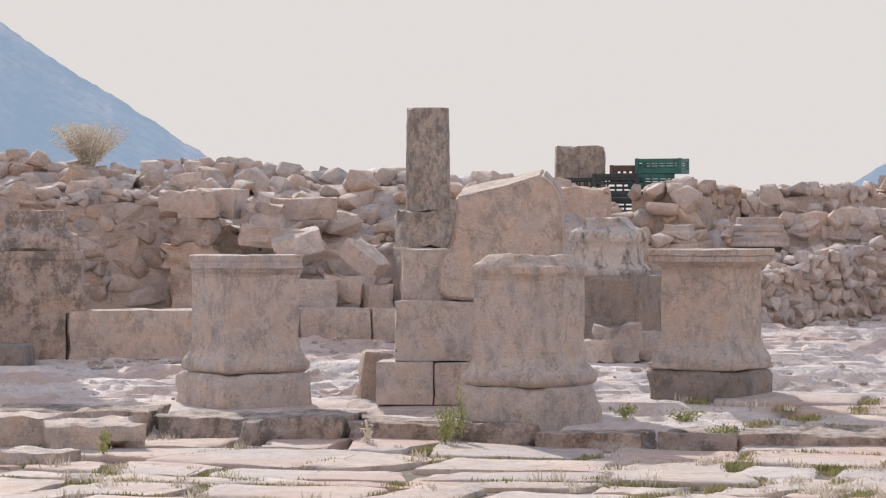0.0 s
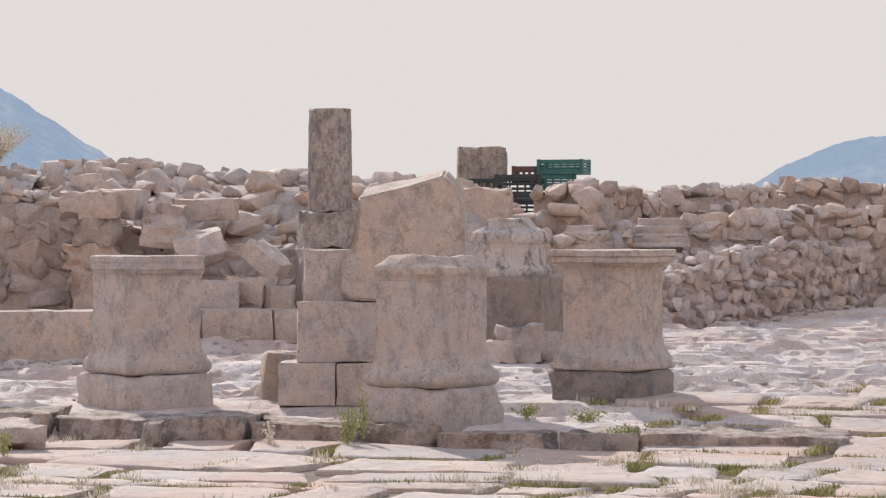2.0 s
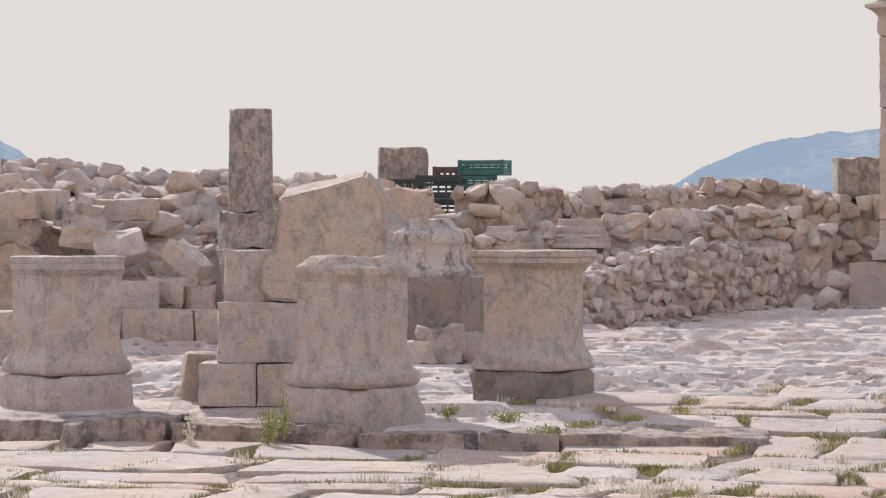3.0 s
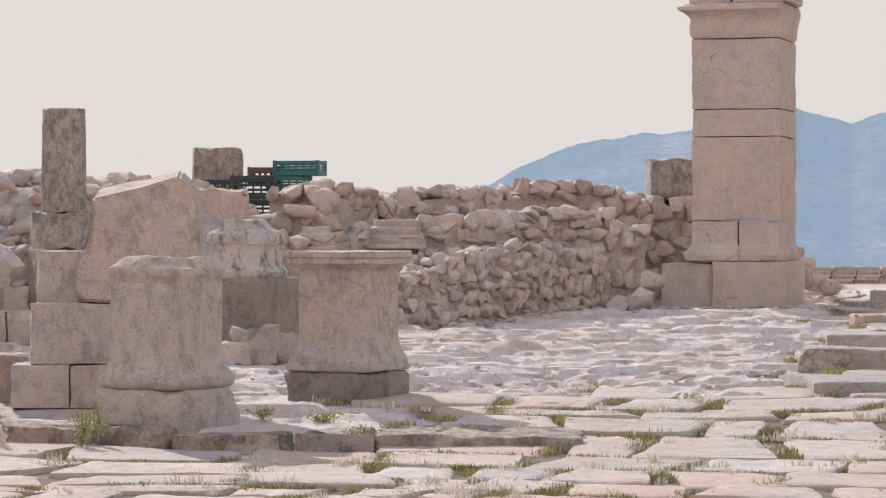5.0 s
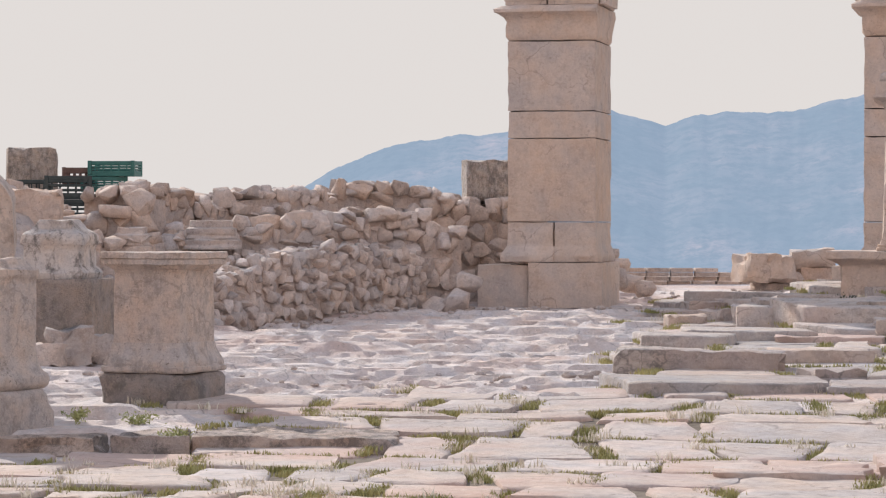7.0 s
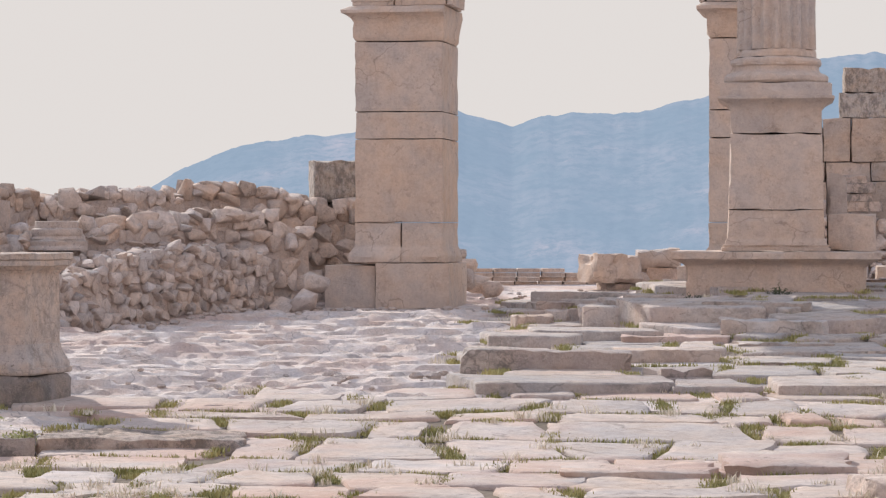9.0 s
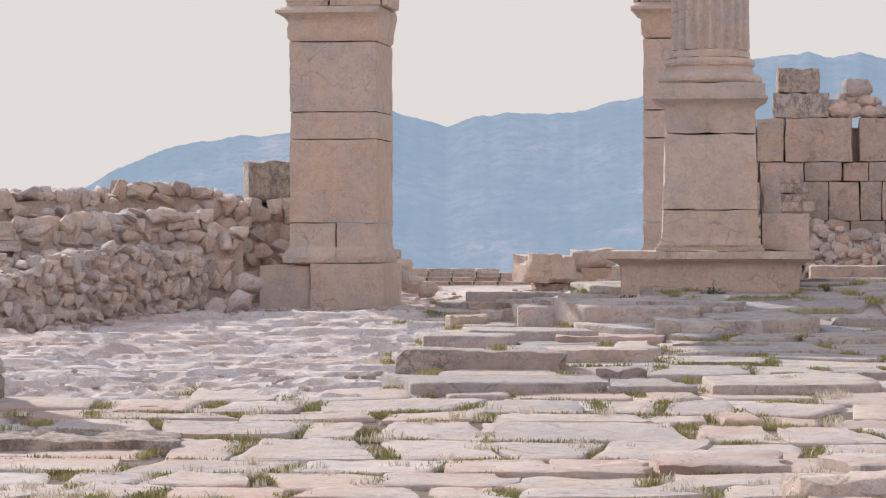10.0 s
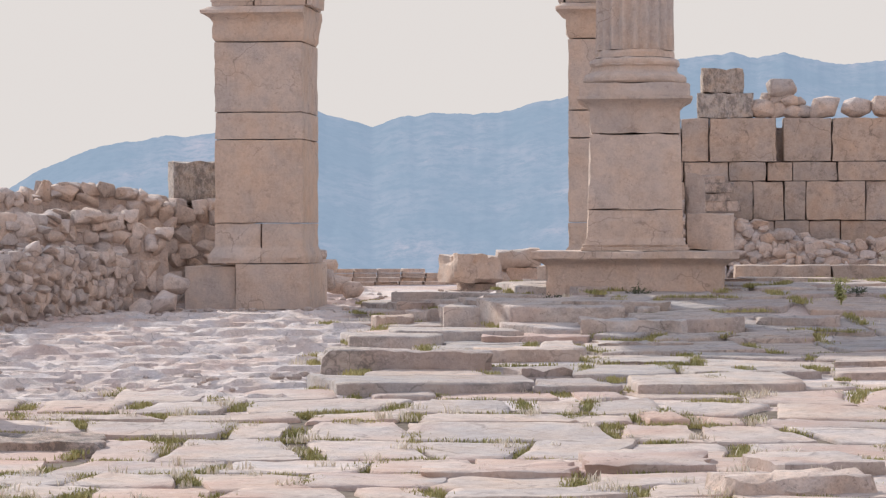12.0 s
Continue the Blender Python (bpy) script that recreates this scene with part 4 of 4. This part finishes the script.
# ---- paving ----
def paving(name, label, keep, height, angle, b_range, a_range, row_depth, lengths, seed, thick, wobble, lift, gap=0.035, follow=1.0, warp=(0.12, 0.16), mat=SLAB):
    """Irregular slabs laid in rows; each is an object of its own."""
    rnd = random.Random(seed)
    ob = thing(name, (0, 0, 0), label, "paving", 0, kind="structure")
    ca, sa = math.cos(radians(angle)), math.sin(radians(angle))
    joints = []
    b = b_range[0]
    while b < b_range[1]:
        depth = rnd.uniform(*row_depth)
        a = a_range[0] + rnd.uniform(-0.6, 0)
        skew = rnd.uniform(-0.03, 0.03)
        while a < a_range[1]:
            ln = rnd.uniform(*lengths)
            cx, cy = a + ln / 2, b + depth / 2
            X, Y = ca * cx - sa * cy, sa * cx + ca * cy
            if keep(X, Y):
                g = gap * rnd.uniform(0.5, 1.7)
                j = lambda q: rnd.uniform(-q, q)
                quad = [(a + g + j(wobble), b + g + j(wobble)), (a + ln - g + j(wobble), b + g + j(wobble)), (a + ln - g + j(wobble), b + depth - g + j(wobble)), (a + g + j(wobble), b + depth - g + j(wobble))]
                corners = []
                for (ax_, ay_), (bx_, by_) in zip(quad, quad[1:] + quad[:1]):
                    for f in (0.0, 0.08, 0.3, 0.5, 0.7, 0.92):
                        e = 0.012 if 0.05 < f < 0.95 else 0.0
                        corners.append((ax_ + (bx_ - ax_) * f + j(e), ay_ + (by_ - ay_) * f + j(e)))
                corners = [(px + warp[0] * noise.noise(Vector((px * 0.7, py * 0.7, seed))), py + warp[1] * noise.noise(Vector((px * 0.55, py * 0.55, seed + 9.5)))) for px, py in corners]
                for k in (0, 6, 12, 18):      # knocked corners
                    q = rnd.uniform(0.02, 0.3) ** 1.5
                    corners[k] = (corners[k][0] + (cx - corners[k][0]) * q * 0.5, corners[k][1] + (cy - corners[k][1]) * q * 0.5)
                up = lift * rnd.random() * (3.0 if rnd.random() < 0.12 else 1.0)
                slope = (height(X, Y + 0.4) - height(X, Y - 0.4)) / 0.8
                ta, tb = rnd.uniform(-0.01, 0.01), slope * follow + rnd.uniform(-0.008, 0.008)
                verts, n = [], 24
                for lvl, (inset, dz) in enumerate(((0.0, -thick), (0.0, -0.016), (0.014, 0.0), (0.10, 0.003))):
                    for px, py in corners:
                        ux, uy = px - cx, py - cy
                        q = math.hypot(ux, uy)
                        f = max(0.2, 1 - inset / q)
                        lx, ly = ux * f, uy * f
                        wx, wy = ca * lx - sa * ly, sa * lx + ca * ly
                        z = dz + (ta * lx + tb * ly if lvl else 0) + (rnd.uniform(-0.007, 0.007) if lvl > 1 else 0)
                        verts.append((wx, wy, z))
                faces = [tuple(range(3 * n, 4 * n))]
                for lvl in range(3):
                    for k in range(n):
                        k2 = (k + 1) % n
                        faces.append((lvl * n + k, lvl * n + k2, lvl * n + n + k2, lvl * n + n + k))
                me = mesh_of("slab", verts, faces, mat)
                me.set_sharp_from_angle(angle=radians(50))
                s = part("slab", me, mat, ob)
                s.matrix_basis = pose(X, Y, height(X, Y) + up)
                for (ax_, ay_), (bx_, by_), chance in (((a, b), (a + ln, b), 0.45), ((a, b), (a, b + depth), 0.9)):
                    if rnd.random() < chance:
                        f0 = rnd.uniform(0, 0.6)
                        f1 = f0 + rnd.uniform(0.25, 0.8)
                        k = f0
                        while k < min(f1, 1):
                            jx, jy = ax_ + (bx_ - ax_) * k, ay_ + (by_ - ay_) * k
                            jx, jy = jx + warp[0] * noise.noise(Vector((jx * 0.7, jy * 0.7, seed))), jy + warp[1] * noise.noise(Vector((jx * 0.55, jy * 0.55, seed + 9.5)))
                            joints.append((ca * jx - sa * jy, sa * jx + ca * jy))
                            k += 0.035
            a += ln
        b += depth
    return joints


def on_street(x, y):
    return abs(x) < 0.33 * y + 1.0 and y > 14.2 and (y < 19.5 + 0.3 * smooth(-3, -6, x) if x < -0.9 else y < 23.3 - 0.25 * max(0, 0.6 - x))


def on_steps(x, y):
    return x > 0.118 * y + 0.2 and x < 0.36 * y and 23.2 < y < 38.2 and not (y > 37.4 and x < 10)


joints = paving("pavement_street", "street of large pale worn limestone slabs with grassy joints", on_street, lambda x, y: rise(x, y) + 0.01, -9, (11.5, 25.5), (-11, 9), (0.55, 1.2), (0.5, 1.3), 41, 0.16, 0.13, 0.012, 0.03, 1.0, (0.34, 0.42))
joints += paving("pavement_steps", "broad irregular stepped slabs rising towards the gate", on_steps, lambda x, y: rise(x, y) + 0.03, -5, (22, 42), (0, 16), (0.6, 1.3), (0.5, 1.7), 42, 0.3, 0.14, 0.065, 0.03, 0.6, (0.4, 0.6), SLAB_GREY_SHADED)


def soil_bed():
    """The dark earth in which the slabs lie, showing in their joints."""
    xs, ys = np.arange(-7.5, 13.6, 0.25), np.arange(14.0, 38.2, 0.25)
    inside = lambda x, y: not (x < 1.2 and y > 19.2) and ((on_street(x, y) and on_street(x, y + 0.9)) or (on_steps(x, y) and on_steps(x - 0.5, y)) or (22.3 < y < 23.4 and 3.5 < x < 8))
    index, verts, faces = {}, [], []
    for j, y in enumerate(ys):
        for i, x in enumerate(xs):
            index[i, j] = len(verts)
            verts.append((x, y, rise(x, y) - 0.012 + 0.01 * noise.noise(Vector((x * 3, y * 3, 0)))))
    for j in range(len(ys) - 1):
        for i in range(len(xs) - 1):
            if all(inside(xs[i + a], ys[j + b]) for a in (0, 1) for b in (0, 1)):
                faces.append((index[i, j], index[i + 1, j], index[i + 1, j + 1], index[i, j + 1]))
    tagged(new("soil_bed", mesh_of("soil_bed", verts, faces, SOIL)), "dark brown earth showing in the paving joints", "soil", kind="structure")


soil_bed()


# ---- kerb and loose street stones ----
def kerb():
    """The broken kerb in front of the altars, stone by stone."""
    ob = thing("kerb_stones", (-7.4, 19.9, 0.0), "broken kerb of long worn blocks along the street", "kerb", -2, kind="structure")
    rnd = random.Random(51)
    x = 0.0
    while x < 6.6:
        w = rnd.choice((0.55, 0.8, 1.1, 1.35)) * rnd.uniform(0.9, 1.1)
        h = (rnd.uniform(0.14, 0.17) + 0.05 * (1 - smooth(1.2, 3.0, x))) * (1 - 0.35 * smooth(3.2, 4.2, x))
        b = part("kerb_block", box("kerb_block", ALTAR_DARK, w - 0.03, 0.75, h + 0.1, seed=300 + int(x * 10), rough=0.035, chip=0.08, step=0.06), ALTAR_DARK, ob)
        b.matrix_basis = pose(x + w / 2, 0.36 + rnd.uniform(-0.08, 0.1) - 0.04 * smooth(3.8, 5.5, x) * 6, -0.1, rnd.uniform(-1, 1), rnd.uniform(-1, 1), rnd.uniform(-4, 4))
        x += w


kerb()
loose_block("thick flat weathered slab lying by a kerb", (-5.3, 18.85, 0.0), (0.68, 0.62, 0.2), ALTAR, 191, 20, 2, -2, rough=0.05, chip=0.09)
loose_block("small flat stone lying by a kerb", (-5.35, 17.7, 0.0), (0.45, 0.4, 0.09), ALTAR, 192, -10, rough=0.03)
loose_block("small rounded stone by a kerb", (-4.33, 19.45, 0.0), (0.18, 0.22, 0.17), LICHEN, 193, 10, rough=0.05)
loose_block("square-edged stone at a kerb's end", (-5.95, 19.15, 0.0), (0.62, 0.6, 0.21), ALTAR, 194, 5, rough=0.04)
loose_block("long kerb-like slab with a lichened front", (3.44, 25.05, 0.2), (1.54, 0.5, 0.27), SLAB_GREY_SHADED, 195, -8, 0, 1.5, rough=0.025, chip=0.07)


def step_stone(x, y, size, mat, seed, turn, label, sink=0.06, rough=0.04):
    """A block lying on the stepped paving, bedded a little into it."""
    return loose_block(label, (x, y + size[1] / 2, rise(x, y) - sink), (size[0], size[1], size[2] + sink), mat, seed, turn, rough=rough, chip=0.07)


# the grey of slabs near the gate includes some of its shadow
BLOCK, SLABBY = "rough loose block on the stepped paving", "long grey slab set across the paving"
step_stone(4.88, 34.0, (0.77, 0.6, 0.17), SLAB_GREY_SHADED, 204, 0, "flat grey slab set across the paving")
step_stone(4.21, 31.5, (0.45, 0.4, 0.16), RUBBLE_WARM, 201, 5, "warm rough block on the stepped paving")
step_stone(4.67, 32.0, (0.34, 0.4, 0.2), RUBBLE, 198, 30, BLOCK)
step_stone(4.95, 31.4, (0.43, 0.42, 0.25), RUBBLE, 199, -12, "pale squarish block on the stepped paving")
step_stone(5.6, 31.0, (1.35, 0.7, 0.16), SLAB_GREY_SHADED, 202, -6, SLABBY)
step_stone(6.5, 29.9, (1.2, 0.6, 0.16), SLAB_GREY_SHADED, 212, -14, SLABBY)
step_stone(6.4, 28.6, (1.13, 0.8, 0.2), SLAB_GREY_SHADED, 203, -10, "broad grey slab standing proud of the paving")
step_stone(4.39, 29.5, (1.42, 1.0, 0.1), SLAB, 213, -6, "wide flat slab forming a low step", rough=0.025)
step_stone(5.33, 28.4, (1.14, 0.8, 0.11), SLAB, 214, -9, "wide flat slab forming a low step", rough=0.025)
step_stone(4.75, 25.85, (0.98, 0.7, 0.16), SLAB, 215, -7, "thick slab forming a low step", rough=0.025)
step_stone(4.48, 23.9, (0.5, 0.4, 0.13), SLAB_GREY_SHADED, 216, 12, "rough grey stone beside grass tufts", rough=0.05)
step_stone(7.37, 29.3, (0.45, 0.4, 0.15), SLAB_GREY_SHADED, 217, -20, BLOCK)
step_stone(8.32, 29.1, (0.92, 0.6, 0.13), SLAB_GREY_SHADED, 218, -14, SLABBY)
step_stone(6.25, 27.6, (0.97, 0.6, 0.1), SLAB_GREY_SHADED, 219, -4, SLABBY)
step_stone(7.73, 28.2, (0.82, 0.6, 0.1), SLAB_GREY_SHADED, 220, -16, SLABBY)
step_stone(4.0, 17.2, (0.84, 1.1, 0.08), SLAB, 205, -9, "rough paving block standing proud", rough=0.03)
step_stone(4.95, 16.8, (0.68, 0.9, 0.10), SLAB, 221, 6, "rough paving block standing proud", rough=0.04)
step_stone(4.44, 15.6, (0.86, 0.6, 0.12), RUBBLE_WARM, 206, 8, "rough boulder at the street's edge", rough=0.05)
step_stone(2.99, 17.1, (1.0, 0.7, 0.05), SLAB, 222, -8, "lifted paving slab with a shaded front edge", rough=0.02)


# ---- crates ----
def crate(label, place, mat, turn=0, size=(0.6, 0.4, 0.3)):
    """An open-topped slatted plastic crate."""
    w, d, h = size
    ob = thing("plastic_crate", place, label, "crate", turn, "stacked plastic crates")

    def bar(name, cx, cy, cz, sx, sy, sz, under=None):
        bm = bmesh.new()
        bmesh.ops.create_cube(bm, size=1, matrix=Matrix.LocRotScale((cx, cy, cz), None, (sx, sy, sz)))
        bmesh.ops.bevel(bm, geom=list(bm.edges), offset=0.004, segments=1, affect="EDGES")
        return part(name, bm, mat, under or ob)
    t = 0.018
    slats = ((0.04, 0.06), (0.088, 0.022), (0.122, 0.022)) if mat is CRATE_GREEN else ((0.05, 0.06), (0.118, 0.03), (0.178, 0.03), (0.228, 0.03))
    bar("floor_panel", 0, 0, 0.01, w - 0.002, d - 0.002, 0.02)
    for sx in (-1, 1):
        for sy in (-1, 1):
            bar("corner_post", sx * (w / 2 - 0.025), sy * (d / 2 - 0.025), h / 2 + 0.01, 0.05, 0.05, h - 0.02)
    for sy in (-1, 1):
        rail = bar("side_rail", 0, sy * (d / 2 - t / 2 - 0.004), h - 0.03, w - 0.1, t, 0.05)
        for z, hh in slats:
            if z < h - 0.06:
                bar("slat", 0, sy * (d / 2 - t / 2 - 0.004), z, w - 0.1, t, hh, rail)
        for k in range(-2, 3):
            bar("upright", k * w / 6, sy * (d / 2 - t / 2 - 0.002), h / 2, 0.02, t * 0.7, h - 0.06, rail)
    for sx in (-1, 1):
        rail = bar("end_rail", sx * (w / 2 - t / 2 - 0.004), 0, h - 0.03, t, d - 0.1, 0.05)
        for z, hh in slats:
            if z < h - 0.06:
                bar("slat", sx * (w / 2 - t / 2 - 0.004), 0, z, t, d - 0.1, hh, rail)
    return ob


crate("dark grey slatted plastic crate at the bottom of a stack", (-3.05, 35.9, 1.62), CRATE_DARK, 4)
crate("dark grey slatted plastic crate at the bottom of a stack", (-2.66, 36.35, 1.70), CRATE_DARK, 2)
crate("dark grey slatted plastic crate in a stack", (-3.17, 35.9, 1.92), CRATE_DARK, 6)
crate("green slatted plastic crate in a stack", (-2.74, 36.3, 2.02), CRATE_GREEN, 3, (0.6, 0.4, 0.2))
crate("green slatted plastic crate on top of a stack", (-2.60, 36.3, 2.222), CRATE_GREEN, -12, (0.62, 0.4, 0.2))
crate("brown slatted plastic crate beside a green crate", (-3.06, 36.45, 2.1), CRATE_BROWN, 2, (0.45, 0.4, 0.24))
crate("dark green slatted crate beside a square block", (-3.75, 36.4, 1.82), CRATE_DARK, -4, (0.6, 0.4, 0.36))
crate("dark green slatted crate behind a rubble wall", (-4.2, 36.4, 1.82), CRATE_DARK, 3, (0.6, 0.4, 0.34))


# ---- plants ----
def blades(spots, seed, mat, name, label, height=(0.012, 0.042), count=(20, 34), spread=0.038):
    """Tufts of narrow bent blades, all in one mesh."""
    rnd = random.Random(seed)
    verts, faces = [], []
    for x, y, z in spots:
        big = rnd.uniform(0.6, 1.5)
        for _ in range(rnd.randint(*count)):
            bx, by = x + rnd.gauss(0, spread * big), y + rnd.gauss(0, spread)
            h, an, w = rnd.uniform(*height) * big, rnd.uniform(0, 6.28), rnd.uniform(0.003, 0.006)
            dx, dy = math.cos(an), math.sin(an)
            b = len(verts)
            lean = rnd.uniform(0.1, 0.7) * h
            for f in (0.0, 0.55):
                for sgn in (-1, 1):
                    verts.append((bx + dx * lean * f * f - dy * w * sgn, by + dy * lean * f * f + dx * w * sgn, z + h * f))
            verts.append((bx + dx * lean, by + dy * lean, z + h))
            faces += [(b, b + 1, b + 3, b + 2), (b + 2, b + 3, b + 4)]
    ob = new(name, mesh_of(name, verts, faces, mat))
    return tagged(ob, label, "grass", kind="stuff")


rnd = random.Random(77)
spots = [(x, y, rise(x, y) - 0.01 + (0.055 if y > 23.3 and x > 2.8 else 0.0)) for x, y in joints]
blades(spots, 5, GRASS, "grass", "short green and yellow grass growing in paving joints")
dry = [(x + rnd.uniform(-0.3, 0.3), y + rnd.uniform(-0.2, 0.2), rise(x, y)) for x, y in joints if rnd.random() < 0.1]
blades(dry, 6, STRAW, "dry_grass", "dry straw-coloured grass in paving joints", (0.02, 0.07))


def weed(label, place, height, width, mat, seed, stems=9, leaf=0.03, name="weed"):
    """A small plant: thin stems with many little leaves."""
    rnd = random.Random(seed)
    ob = thing(name, place, label, "plant")
    sv, sf, lv, lf = [], [], [], []
    for _ in range(stems):
        an, lean = rnd.uniform(0, 6.28), rnd.uniform(0.05, 1.0) * width / 2
        h = height * rnd.uniform(0.55, 1.0)
        pts = [Vector((math.cos(an) * lean * f ** 1.4 + rnd.gauss(0, 0.006), math.sin(an) * lean * f ** 1.4 + rnd.gauss(0, 0.006), h * f)) for f in (0, 0.25, 0.5, 0.75, 1.0)]
        for p, q in zip(pts, pts[1:]):
            b = len(sv)
            r = 0.004
            for c in (p, q):
                for k in range(3):
                    sv.append((c.x + r * math.cos(k * 2.1), c.y + r * math.sin(k * 2.1), c.z))
            sf += [(b + k, b + (k + 1) % 3, b + 3 + (k + 1) % 3, b + 3 + k) for k in range(3)]
        for _ in range(int(10 + 60 * height)):
            f = rnd.uniform(0.25, 1.02) * 4
            i = min(3, int(f))
            c = pts[i].lerp(pts[i + 1], f - i) + Vector((rnd.gauss(0, 0.02), rnd.gauss(0, 0.02), rnd.gauss(0, 0.015)))
            u = Vector((rnd.gauss(0, 1), rnd.gauss(0, 1), rnd.gauss(0.4, 1))).normalized()
            v = u.orthogonal().normalized()
            s = leaf * rnd.uniform(0.6, 1.3)
            b = len(lv)
            lv += [c - u * s * 0.5, c + v * s * 0.22, c + u * s * 0.5, c - v * s * 0.22]
            lf.append((b, b + 1, b + 2, b + 3))
    tagged(part("stalk", mesh_of("stalk", sv, sf, mat), mat, ob), kind="stuff")
    tagged(part("foliage", mesh_of("foliage", lv, lf, mat), mat, ob), kind="stuff")
    return ob


weed("green leafy weed growing at a kerb", (-2.92, 19.45, 0.0), 0.3, 0.2, WEED, 1, 12)
weed("thin green weed growing at a kerb", (-2.83, 19.6, 0.05), 0.36, 0.08, WEED, 2, 5)
weed("dry thin weed growing at a kerb", (-3.45, 19.3, 0.0), 0.22, 0.1, STRAW, 3, 5)
weed("yellowish weed by a flat slab", (-5.05, 18.2, 0.0), 0.2, 0.1, WEED, 4, 6)
weed("dark low weed between paving slabs", (6.05, 31.6, 0.66), 0.16, 0.3, DARKWEED, 5, 14)
weed("dark low weed between paving slabs", (6.95, 31.2, 0.74), 0.18, 0.42, DARKWEED, 6, 18)
weed("dark low weed between paving slabs", (5.3, 31.2, 0.55), 0.14, 0.25, DARKWEED, 7, 10)
weed("upright leafy green plant between slabs", (9.05, 30.2, 0.70), 0.32, 0.22, WEED, 8, 10, 0.045)
weed("low dark green plants between slabs", (9.5, 31.0, 0.76), 0.14, 0.5, DARKWEED, 9, 18)
weed("dry twiggy weed at the foot of a wall", (13.2, 41.6, 0.75), 0.6, 0.4, STRAW, 10, 12)
weed("large pale dry bush growing on top of a bank", (-9.35, 33.1, 2.2), 0.62, 1.0, STRAW, 11, 170, 0.03, "dry_bush")
weed("small spiky grey-green weed on a bank", (-6.5, 29.75, 1.28), 0.2, 0.25, DARKWEED, 12, 12)
weed("low green weed beside an altar", (-1.75, 20.6, 0.13), 0.1, 0.3, WEED, 13, 12)
weed("low green weed beside an altar", (-1.3, 20.6, 0.1), 0.1, 0.35, WEED, 14, 12)
weed("low green weed at a kerb's end", (-0.95, 19.75, 0.03), 0.12, 0.4, WEED, 15, 14)


# ---- loose gravel ----
def pebbles(seed, zones, count, name, label, mat):
    """Small angular stones lying on the ground, all in one mesh."""
    rnd = random.Random(seed)
    verts, faces = [], []
    for _ in range(count):
        x0, y0, x1, y1, spread = rnd.choice(zones)
        f = rnd.random()
        x, y = x0 + (x1 - x0) * f + rnd.gauss(0, spread), y0 + (y1 - y0) * f + rnd.gauss(0, spread)
        r = rnd.choice((0.012, 0.02, 0.03, 0.05)) * rnd.uniform(0.7, 1.3)
        z, b = ground_z(x, y) + r * 0.3, len(verts)
        k = 6
        tw = rnd.uniform(0, 1)
        for lvl, q in ((-0.6, 0.8), (0.1, 1.0), (0.55, 0.6)):
            for i in range(k):
                an = 2 * math.pi * i / k + tw
                e = rnd.uniform(0.75, 1.15) * q * r
                verts.append((x + math.cos(an) * e * 1.2, y + math.sin(an) * e, z + lvl * r * rnd.uniform(0.8, 1.1)))
        for lvl in range(2):
            for i in range(k):
                faces.append((b + lvl * k + i, b + lvl * k + (i + 1) % k, b + (lvl + 1) * k + (i + 1) % k, b + (lvl + 1) * k + i))
        faces.append(tuple(b + 2 * k + i for i in range(k)))
    ob = new(name, mesh_of(name, verts, faces, mat, False))
    return tagged(ob, label, "gravel", kind="stuff")


pebbles(61, [(-1.7, 30.9, 1.5, 35.5, 0.25), (-1.7, 30.9, 1.5, 35.5, 0.12), (1.2, 35.3, 4.6, 35.4, 0.3), (-6.3, 27.7, -4.6, 28.6, 0.25), (-7.4, 25.6, -6.2, 26.2, 0.15), (-6.5, 23.5, -1.0, 24.5, 0.9), (0.0, 24.2, 3.0, 25.0, 0.5), (4.2, 38.5, 8.0, 41.5, 0.5), (10.0, 37.4, 13.5, 36.6, 0.3)], 900, "gravel", "small loose limestone chips on bedrock and wall feet", RUBBLE)
